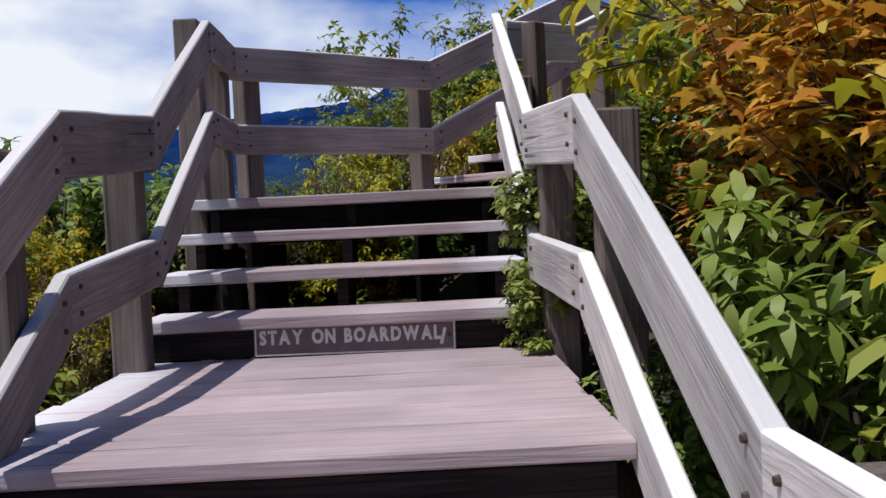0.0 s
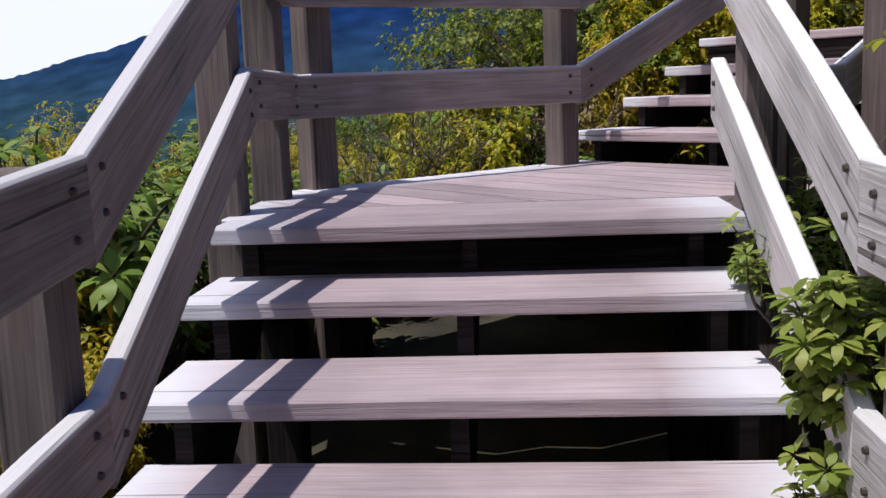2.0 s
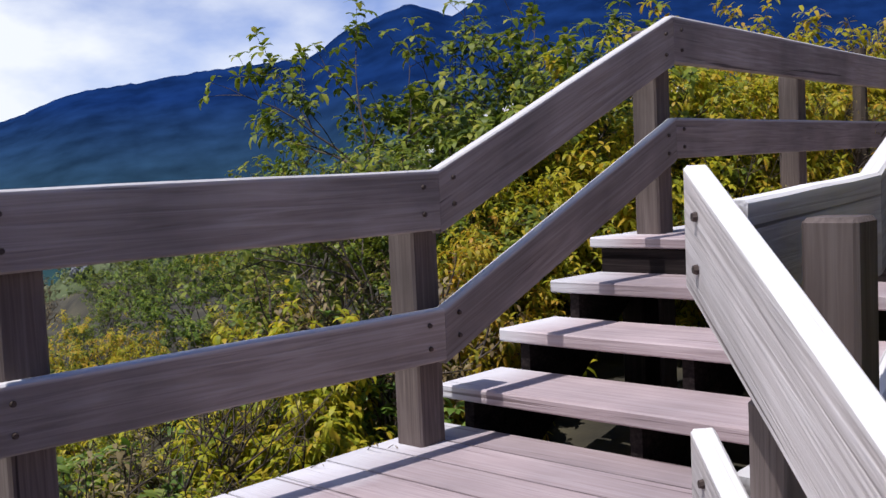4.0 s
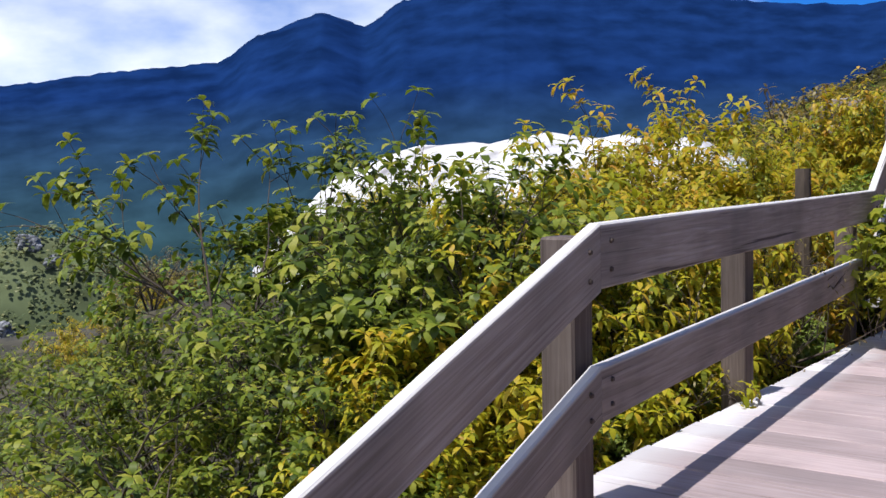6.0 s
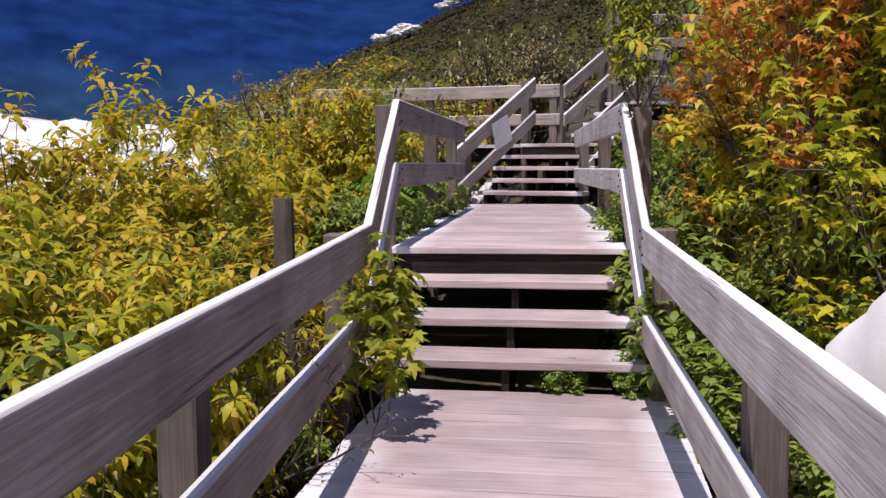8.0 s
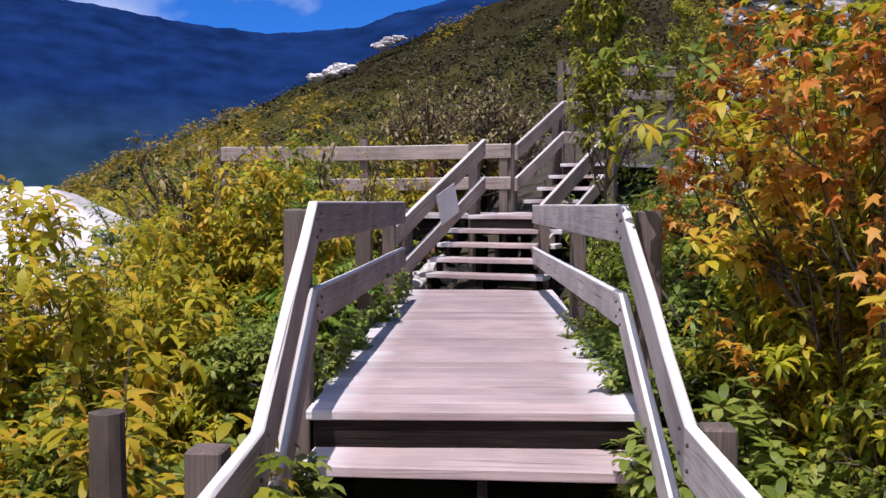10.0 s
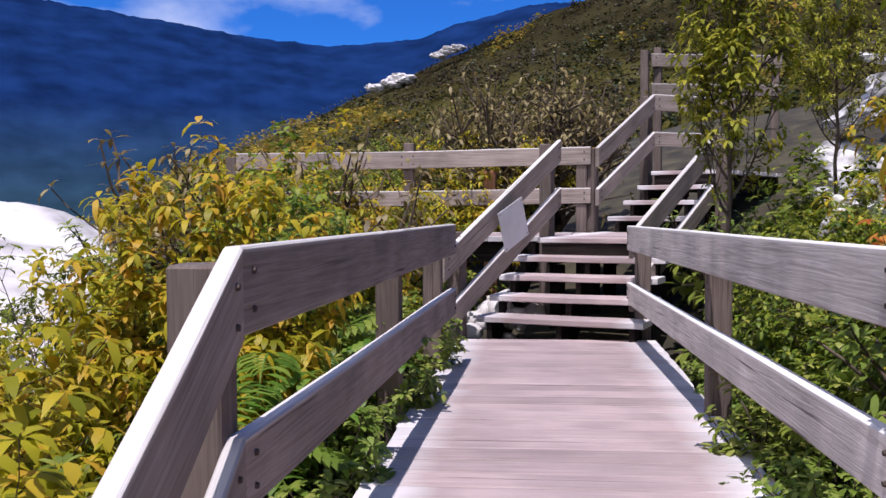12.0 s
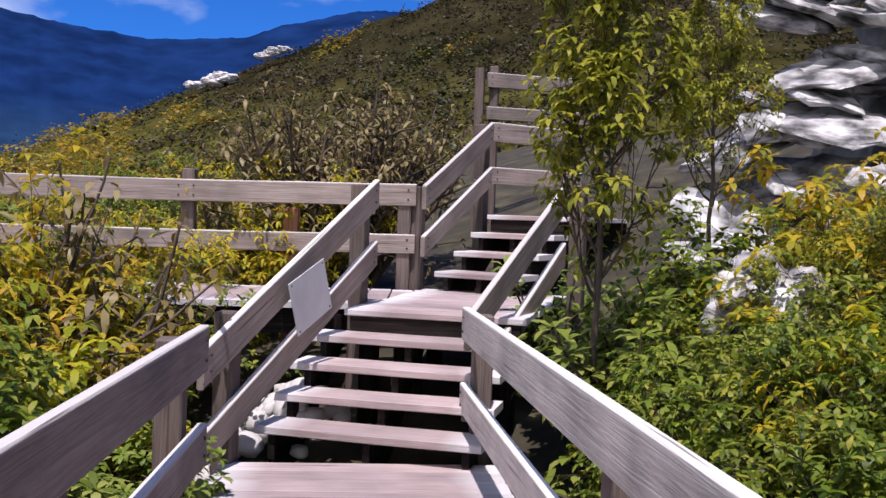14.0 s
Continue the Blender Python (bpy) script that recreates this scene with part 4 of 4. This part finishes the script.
LABELS = {
    "yellow": ("shrub", "yellow-green leafy shrub with thin dark branches"), "green": ("shrub", "dense dark green mountain shrub"),
    "low": ("low_shrub", "low bright green shrub growing beside the boardwalk"), "rhodo": ("rhododendron", "rhododendron with broad pale green leaf rosettes"),
    "orange": ("maple_sapling", "young maple with orange-red lobed leaves"), "maple": ("maple", "young maple with yellow-green lobed leaves"),
    "dry": ("dry_bush", "dry tan brush with sparse brown leaves"), "bare": ("bare_shrub", "bare grey tangled shrub stems"),
    "vine": ("vine", "lime green lobed vine climbing through the railing"),
    "tree": ("small_tree", "slender dark-trunked tree with drooping green leaves")}
turns = random.Random(77)


def plant(k, x, y, top=None, scale=None, z=None, wide=1.0, least=0.0):
    """A plant rooted in the ground, scaled so that its crown reaches the height top."""
    forms = KINDS[k][turns.randrange(len(KINDS[k]))]
    high, rad = forms[0][3], forms[0][4]
    g = ground_z(x, y) - 0.05 if z is None else z
    s = scale or max(0.25, (top - g) / high)
    if z is None:
        # stand far enough from the way for the crown to end at the railing
        d, side, _ = near_line(x, y)
        need = (0.95 if side < 0 and y < 4 else 0.85) + (0.35 if k in ("maple", "orange") else 0) + rad * s * wide
        if d < need:
            if least and need - d > 1.3:
                return None
            gx, gy = near_line(x + 0.05, y)[0] - d, near_line(x, y + 0.05)[0] - d
            k_ = (need + (0.3 if side < 0 and y > 4 else 0.0) - d) / max(1e-6, math.hypot(gx, gy))
            x, y = x + gx * k_, y + gy * k_
            g = ground_z(x, y) - 0.05
    elif k in ("yellow", "green", "orange", "maple", "tree"):
        # keep the crown off the way
        room = near_line(x, y)[0] - (0.75 if k == "tree" else 1.05 if near_line(x, y)[1] < 0 else 0.85)
        if rad * s * wide > room > 0.1:
            wide = max(0.3, room / (rad * s))
    # the form nearest to the width wanted
    slim, stems, leaves = min(forms, key=lambda f: abs(math.log(f[0] / wide)))[:3]
    wide /= slim
    name, label = LABELS[k]
    t = new(name)
    tagged(t, label, "tree" if k in ("tree", "maple", "orange") else "shrub", "hillside plants")
    t.empty_display_size = 0.1
    t.matrix_basis = pose(x, y, g, 0, 0, turns.uniform(0, 360)) @ Matrix.Diagonal((s * wide, s * wide, s, 1))
    for nm, me in (("trunk", stems), ("crown", leaves)):
        ob = new(nm, me)
        ob.parent = t
    return t


def clear(x, y, r):
    return near_line(x, y)[0] > 1.0 + r


# single plants that stand out
for x, y, top, wide in ((2.4, 7.4, 2.45, 0.8), (3.2, 8.9, 2.7, 0.8), (4.1, 9.9, 2.9, 0.7), (4.6, 11.2, 3.0, 0.7), (2.6, 6.6, 2.1, 0.6)):
    plant("yellow", x, y, top, z=0.3, wide=wide)
# the spreading shrubs behind the upper landing's railing
for x, y, top, wide in ((6.3, 10.6, 3.15, 0.8), (6.9, 11.3, 3.2, 0.75), (5.6, 10.4, 2.6, 0.6), (7.5, 11.9, 3.05, 0.7)):
    plant("green" if x > 6.6 else "yellow", x, y, top, z=1.15, wide=wide)
# and those below the cliff
for k, x, y, top in (("green", 10.5, 9.9, 3.0), ("low", 11.2, 10.4, 2.95), ("green", 9.9, 9.2, 2.85), ("green", 9.4, 8.4, 2.75), ("yellow", 10.7, 9.0, 3.05), ("green", 11.5, 9.7, 3.1), ("green", 8.7, 7.7, 2.7), ("yellow", 12.6, 9.9, 3.5), ("green", 12.9, 11.0, 3.5), ("yellow", 13.6, 10.3, 4.0)):
    plant(k, x, y, top, z=1.4, wide=0.8)
for x, y, h in ((4.12, 6.86, 2.12), (3.95, 6.7, 1.95), (4.2, 7.0, 2.2)):
    plant("vine", x, y, h, z=h - 0.6, wide=0.4)
plant("green", 0.7, 6.6, 2.65, wide=0.7)
plant("green", 1.7, 6.3, 2.3, wide=0.7)
plant("green", -0.1, 6.2, 1.7)
plant("orange", 6.3, 6.0, 4.1, z=1.2, wide=0.4)
plant("orange", 6.9, 6.4, 3.7, z=1.2, wide=0.45)
plant("orange", 1.45, -1.3, 1.35, z=-0.6, wide=0.6)
plant("orange", 1.5, -0.6, 1.55, z=-0.4, wide=0.6)
plant("orange", 2.2, -0.5, 1.7, wide=0.6)
plant("maple", 5.55, 4.75, 3.5, z=1.0, wide=0.6)
plant("maple", 6.25, 5.45, 4.1, z=1.1, wide=0.5)
plant("maple", 6.9, 5.6, 4.4, z=1.2, wide=0.6)
plant("maple", 5.6, 3.8, 4.0, z=1.2, wide=0.7)
plant("tree", 10.92, 11.08, 5.7, z=1.4, wide=0.6)
plant("tree", 13.4, 11.6, 5.4, z=2.6, wide=0.6)
plant("rhodo", 1.05, -1.55, 0.5, z=-0.35, wide=0.6)
plant("rhodo", 1.35, -1.95, 0.62)
plant("rhodo", 1.2, -2.45, 0.35)
plant("low", 0.72, 0.15, 0.7, z=0.1, wide=0.55)
plant("low", 0.58, -0.02, 0.32, z=-0.12, wide=0.55)
plant("low", 0.75, 0.85, 0.75, z=0.2, wide=0.75)
plant("low", 0.85, -1.0, 0.1, z=-0.4, wide=0.8)
plant("low", 1.0, 0.5, 0.9)
plant("green", 1.5, 0.3, 1.35, wide=0.8)
plant("orange", 1.6, 0.1, 1.6, z=-0.2, wide=0.5)
plant("yellow", 1.4, 1.0, 1.6, wide=0.8)
plant("green", 2.5, -1.6, 1.4)
plant("green", 1.9, -2.4, 1.0)
plant("yellow", 7.7, 12.7, 2.85, wide=0.7)
plant("yellow", 8.1, 13.4, 3.1, wide=0.8)
plant("dry", 8.6, 14.2, 3.6)
plant("yellow", 9.1, 14.0, 3.4, wide=0.8)
plant("green", 9.7, 14.3, 3.3)
plant("yellow", 8.9, 13.5, 3.1, wide=0.7)
plant("dry", 13.2, 15.6, 4.5)
plant("dry", 13.9, 15.3, 4.7)
plant("dry", 13.6, 16.2, 4.8)
plant("yellow", 12.9, 15.2, 3.9)
plant("yellow", 11.8, 16.6, 3.6)
plant("yellow", 10.9, 17.4, 3.5)
plant("orange", 0.62, 4.75, 1.3, wide=0.7)
plant("dry", 0.2, 3.9, 1.15)
plant("yellow", -0.35, 3.5, 1.0, z=-0.3, wide=0.6)
plant("yellow", 0.45, 4.2, 1.25, z=-0.1, wide=0.6)
plant("bare", -1.9, 0.6, 0.5)
plant("bare", -0.8, 3.1, 0.95)
plant("bare", 2.0, 6.3, 1.9, z=0.4)
plant("bare", 2.9, 6.9, 2.0, z=0.4, wide=0.7)
for s, n, h in ((7.3, 2.75, 1.5), (8.8, 2.85, 1.95), (6.0, 2.7, 1.4), (4.8, 2.72, 1.3)):
    plant("low", *on(43, s, n), h, z=0.95, wide=0.55)
for s, n, h in ((4.6, 0.35, 1.35), (5.6, 0.38, 1.4), (6.8, 0.4, 1.55), (7.7, 0.5, 1.75), (8.5, 0.55, 1.95), (9.3, 0.6, 2.1)):
    plant("low", *on(43, s, n), h, z=0.95, wide=0.5)
for s, n, h in ((10.2, 0.2, 2.25), (11.2, 0.2, 2.2), (12.2, 0.2, 2.3), (13.3, 0.15, 2.25), (14.4, 0.1, 2.3), (10.5, 2.45, 2.3), (11.6, 2.5, 2.3), (12.7, 2.5, 2.3), (13.8, 2.5, 2.4), (14.8, 2.5, 2.4)):
    plant("low", *on(45.6, s, n), h, z=1.6, wide=0.8)
plant("low", *on(43, 8.5, 1.35), 1.42, z=1.15, wide=0.5)
plant("low", *on(43, 8.52, 0.95), 1.5, z=1.15, wide=0.5)
# thicket below the cliff
thicket = random.Random(3)
for s in (10.6, 11.3, 12.0, 12.7, 13.4, 14.1, 14.8, 15.5, 16.2, 17.0):
    for n in (-0.7, -1.5, -2.4):
        x, y = on(45.6, s + thicket.uniform(-0.2, 0.2), n + thicket.uniform(-0.2, 0.2))
        if math.hypot(x - 11.95, y - 10.45) > 0.9 and near_line(x, y)[0] > 1.2:
            plant(thicket.choice(("green", "green", "yellow", "low")), x, y, 2.35 + 0.03 * s - 0.12 * n + thicket.uniform(-0.25, 0.2), z=1.45, wide=0.85)
# brush close outside the railings
brush = random.Random(8)
for i in range(13):
    y = -3.6 + 0.5 * i
    deck = near_line(-0.9, y)[2]
    plant(brush.choice(("yellow", "yellow", "green", "low")), -1.95 + brush.uniform(-0.15, 0.1), y, deck + brush.uniform(0.0, 0.3), z=deck - 0.95, wide=0.7)
    plant(brush.choice(("yellow", "dry", "bare")), -1.6, y + 0.2, deck - 0.1, z=deck - 0.95, wide=0.6)
for i in range(7):
    plant(brush.choice(("yellow", "dry", "low")), *on(43, 0.4 + 0.45 * i, 3.0 + brush.uniform(-0.1, 0.2)), 0.75 + brush.uniform(-0.2, 0.15), z=-0.35, wide=0.7)
for i in range(9):
    plant(brush.choice(("yellow", "yellow", "green")), *on(43, 3.8 + 0.6 * i, 3.1 + brush.uniform(-0.1, 0.2)), 1.75 + 0.05 * i + brush.uniform(-0.25, 0.2), z=0.35, wide=0.65)
for i in range(6):
    plant(brush.choice(("yellow", "yellow", "green")), *on(43, 7.5 + 0.55 * i, -0.4 + brush.uniform(-0.25, 0.1)), 2.55 + 0.12 * i + brush.uniform(-0.2, 0.25), z=0.9, wide=0.6)
    plant(brush.choice(("yellow", "orange", "yellow")), *on(43, 7.8 + 0.5 * i, -1.5 + brush.uniform(-0.2, 0.2)), 3.0 + 0.1 * i + brush.uniform(-0.2, 0.25), z=1.1, wide=0.7)
for s, n in ((9.9, 3.3), (10.5, 3.4), (11.1, 3.3), (11.7, 3.5), (12.4, 3.3), (10.2, 4.2), (11.0, 4.4), (11.9, 4.3), (9.4, 3.6), (9.5, 4.6), (12.8, 4.4)):
    plant(brush.choice(("yellow", "yellow", "dry", "green")), *on(43, s, n), 2.15 + 0.06 * (s - 10) + brush.uniform(-0.2, 0.15), z=0.9, wide=0.75)
plant("orange", 8.5, 8.1, 4.2, z=1.5, wide=0.32)


def frond_plant(x, y, top, count, seed):
    """A clump of arching stalks, each with pairs of narrow leaflets."""
    rnd_ = random.Random(seed)
    g = ground_z(x, y) - 0.05
    t = thing("sumac", (x, y, g), "bright green plant with feathered compound leaves beside the railing", "shrub", "hillside plants")
    for i in range(count):
        sv, sf, lv, lf = [], [], [], []
        a = 2.4 * i + rnd_.uniform(-0.3, 0.3)
        root = Vector((rnd_.uniform(-0.1, 0.1), rnd_.uniform(-0.1, 0.1), 0))
        tip = Vector((math.cos(a), math.sin(a), 0)) * rnd_.uniform(0.3, 0.5)
        high = (top - g) * rnd_.uniform(0.65, 1.0)
        pts = [root.lerp(Vector((0, 0, high * 0.9)), k / 3) for k in range(4)]
        pts += [pts[3] + tip * (k / 6) + Vector((0, 0, 0.1 * high * math.sin(k / 6 * 2.4) - 0.12 * (k / 6) ** 2)) for k in range(1, 7)]
        tube(sv, sf, pts, [0.009 - 0.0007 * k for k in range(10)], 4)
        axis = tip.normalized()
        for k in range(13):
            p = pts[3].lerp(pts[6], k / 6) if k < 6 else pts[6].lerp(pts[9], (k - 6) / 6)
            long_ = 0.15 * (1 - 0.05 * abs(k - 5))
            for turn in (-1, 1):
                out = (Matrix.Rotation(turn * 1.15, 3, "Z") @ axis + Vector((0, 0, 0.05))).normalized()
                leaf(lv, lf, p, out, Vector((0, 0, 1)), long_, 0.042, 0.5)
        leaf(lv, lf, pts[9], axis, Vector((0, 0, 1)), 0.12, 0.04, 0.5)
        at = Matrix.Translation((x, y, g))
        for nm, v, f, mat in (("stalk", sv, sf, FROND), ("frond", lv, lf, FROND)):
            me = bpy.data.meshes.new(nm)
            me.from_pydata([tuple(c) for c in v], [], f)
            put(nm, me, mat, t, at)


for x, y, top, count, seed in ((5.8, 9.45, 2.62, 9, 1), (6.3, 9.95, 2.6, 8, 2), (7.1, 10.75, 2.62, 7, 3)):
    frond_plant(x, y, top, count, seed)
# scrub on the slope below the corner landing
for i in range(22):
    x, y = -1.7 - 0.32 * (i % 7) + brush.uniform(-0.2, 0.2), 2.9 + 1.1 * (i // 7) + 0.45 * (i % 3) + brush.uniform(-0.2, 0.2)
    plant(brush.choice(("yellow", "green", "yellow", "dry")), x, y, 0.55 + 0.1 * (i // 7) + brush.uniform(-0.25, 0.2), z=ground_z(x, y) - 0.05, wide=0.9)
# a cut-off dead trunk behind the long landing's railing
t_ = thing("dead_stump", (3.73, 7.14, 0.4), "dark cut-off dead trunk behind the railing", "stump")
bm_ = bmesh.new()
bmesh.ops.create_cone(bm_, cap_ends=True, segments=9, radius1=0.07, radius2=0.05, depth=2.0)
bmesh.ops.translate(bm_, verts=bm_.verts, vec=(3.73, 7.14, 1.4))
part("trunk", bm_, BARK, t_)

# rows of shrubs down the slope and up the bank
bed = random.Random(12)
made = 0
while made < 230:
    x, y = bed.uniform(-7, 17), bed.uniform(-6, 25)
    d, side, z = near_line(x, y)
    if d < 1.35 or d > 11 or (d > 5 and bed.random() < 0.5):
        continue
    if side > 0 and y > 13.6 and x > 8.6 and d < 5.5:
        continue
    r = bed.random()
    if side > 0:
        if y < 1.8:
            if d < 1.5 and y < -3:
                continue
            top = z + bed.uniform(-0.15, 0.42) - 0.05 * d
            k = "yellow" if r < 0.45 else "green" if r < 0.75 else "bare" if r < 0.87 else "low"
        elif x < 0.04 * (y + 3.8):
            top = 0.66 + bed.uniform(-0.35, 0.25) - 0.07 * max(0, d - 2.5)
            k = "yellow" if r < 0.4 else "dry" if r < 0.65 else "green"
        elif y < 10.5:
            top = z + (bed.uniform(0.2, 0.7) if d < 2.4 else bed.uniform(0.1, 0.75) + (0.4 if r < 0.08 else 0))
            k = "green" if x < 1.7 and r < 0.75 else "yellow" if r < 0.72 else "green"
        else:
            top = z + (bed.uniform(0.2, 0.75) if d < 2.4 else bed.uniform(0.0, 0.45) if y < 15 and d > 3.2 else bed.uniform(0.3, 1.0))
            k = "yellow" if r < 0.5 else "green" if r < 0.75 else "dry" if r < 0.85 else "low"
        if d > 4.5:
            top -= 0.1 * (d - 4.5)
    else:
        if y < 2.2:
            top = z + (bed.uniform(0.5, 1.2) if d < 2.0 else bed.uniform(1.4, 2.8))
            k = "yellow" if r < 0.15 else "green" if r < 0.6 else "orange" if r < 0.8 else "maple"
        elif x + y < 15.6:
            top = z + (bed.uniform(0.5, 1.1) if d < 2.0 else bed.uniform(1.7, 3.2))
            k = ("orange" if x + y > 12.5 else "maple") if r < 0.4 else "yellow" if r < 0.7 else "green" if r < 0.92 else "orange"
        else:
            top = z + (bed.uniform(0.1, 0.6) if d < 2.2 else bed.uniform(0.4, 1.2))
            k = "green" if r < 0.6 else "yellow"
    # the open view over the bare slabs
    az, far = math.degrees(math.atan2(x - 3.9, y - 5.96)), math.hypot(x - 3.9, y - 5.96)
    if side > 0 and 12.5 < az < 23 and far > 1.2:
        top = min(top, 2.3 - 0.1 * far)
        if far > 3 and r < 0.6:
            continue
    if side > 0 and 4.5 < y < 12 and d > 2.6 and bed.random() < 0.6:
        continue
    if math.hypot(x - 4.95, y - 4.3) < 1.2 or (side < 0 and 14.2 < x < 17.5 and 9 < y < 12.5):
        continue
    if top - ground_z(x, y) < 0.3:
        top = ground_z(x, y) + bed.uniform(0.4, 0.8)
    if plant(k, x, y, top, least=0.4):
        made += 1


# ---- the wooded knoll in the valley ----
def knoll_point(a, f):
    """A place on the knoll: a around it, f = 0 at its top and 1 at its foot."""
    r = 34 * f * (1 + 0.18 * noise.noise((math.cos(a) * 1.5, math.sin(a) * 1.5, 4)))
    z = -2.4 - 34 * f ** 1.6 + 2.2 * noise.noise((math.cos(a) * 2 * f, math.sin(a) * 2 * f, 6)) * (1 - f)
    return Vector((-25 + r * math.cos(a), 119 + r * math.sin(a), z))


def build_knoll():
    rnd_ = random.Random(31)
    bm = bmesh.new()
    rows = [[bm.verts.new(knoll_point(2 * math.pi * k / 48, i / 14)) for k in range(48)] for i in range(1, 15)]
    bm.faces.new(rows[0])
    for a, b in zip(rows, rows[1:]):
        for k in range(48):
            bm.faces.new((a[k], b[k], b[(k + 1) % 48], a[(k + 1) % 48])).smooth = True
    me = mesh_of(bm, "knoll")
    me.materials.append(KNOLL)
    tagged(new("hillside", me), "hazy green wooded knoll in the valley", "hillside", kind="structure")
    verts, faces = [], []
    for _ in range(1500):
        p, h = knoll_point(rnd_.uniform(0, 6.283), rnd_.random() ** 0.6), rnd_.uniform(0.5, 1.3)
        for _k in range(8):
            q = p + Vector((rnd_.gauss(0, 0.6), rnd_.gauss(0, 0.6), rnd_.uniform(0.1, 1.2))) * h
            out = Vector((rnd_.uniform(-1, 1), rnd_.uniform(-1, 1), rnd_.uniform(-0.3, 0.6))).normalized()
            leaf(verts, faces, q, out, Vector((0, 0, 1)), h * rnd_.uniform(0.4, 0.7), h * 0.45, 0.6)
    me = bpy.data.meshes.new("knoll_woods")
    me.from_pydata([tuple(v) for v in verts], [], faces)
    me.materials.append(FAR_KNOLL)
    tagged(new("far_woods", me), "hazy spring woods on the knoll", "woods", kind="stuff")
    for k, (a, f, w) in enumerate(((-1.75, 0.16, 1.3), (-1.3, 0.24, 1.0), (-2.2, 0.32, 1.5), (-1.7, 0.45, 1.3), (-2.4, 0.52, 1.6))):
        p = knoll_point(a, f)
        rock("rock_outcrop", "grey rock face showing through the woods of the knoll", p.x, p.y, p.z + 0.3, w, w * 0.7, w * 0.8, 70 + k, k * 50, GREY_ROCK, 4, 0.5, 0.2)


build_knoll()


# ---- far woods on the wooded slope ----
def far_woods():
    rnd_ = random.Random(9)
    lots = {"green": ([], []), "brown": ([], []), "lime": ([], [])}
    for _ in range(9000):
        az, f = rnd_.uniform(15, 100), rnd_.random() ** 0.8
        lime = 0.75 if az < 32 else 0.42 if az < 36 else 0.06
        patch = noise.noise((az * 0.22, f * 5, 3)) + 0.5 * noise.noise((az * 0.6, f * 12, 8))
        u = min(0.99, max(0.0, 0.5 + 0.75 * patch + rnd_.uniform(-0.16, 0.16)))
        verts, faces = lots["lime" if u < lime else "green" if u < lime + (1 - lime) * 0.4 else "brown"]
        p = slope_point(az, f)
        h = rnd_.uniform(0.5, 1.2) * (1.35 if u < lime else 1)
        if u > 0.5 and rnd_.random() < 0.05:
            # a dark conifer: whorls that narrow to the tip
            h *= rnd_.uniform(1.5, 2.4)
            for _k in range(16):
                up = rnd_.random()
                a = rnd_.uniform(0, 6.28)
                leaf(lots["green"][0], lots["green"][1], p + Vector((0, 0, up * h * 1.5)), Vector((math.cos(a), math.sin(a), -0.3)).normalized(), Vector((0, 0, 1)), h * 0.42 * (1.08 - up), h * 0.3 * (1.08 - up), 0.6)
            continue
        for _k in range(9):
            q = p + Vector((rnd_.gauss(0, 0.55), rnd_.gauss(0, 0.55), rnd_.uniform(0.1, 1.0))) * h
            out = Vector((rnd_.uniform(-1, 1), rnd_.uniform(-1, 1), rnd_.uniform(-0.3, 0.6))).normalized()
            leaf(verts, faces, q, out, Vector((0, 0, 1)), h * rnd_.uniform(0.35, 0.65), h * 0.4, 0.6)
    for name, mat, label in (("green", FAR_GREEN, "dark green"), ("brown", FAR_BROWN, "brown budding"), ("lime", FAR_LIME, "yellow-green")):
        me = bpy.data.meshes.new("far_woods")
        me.from_pydata([tuple(v) for v in lots[name][0]], [], lots[name][1])
        me.materials.append(mat)
        tagged(new("far_woods", me), label + " woods covering the far hillside", "woods", kind="stuff")


far_woods()
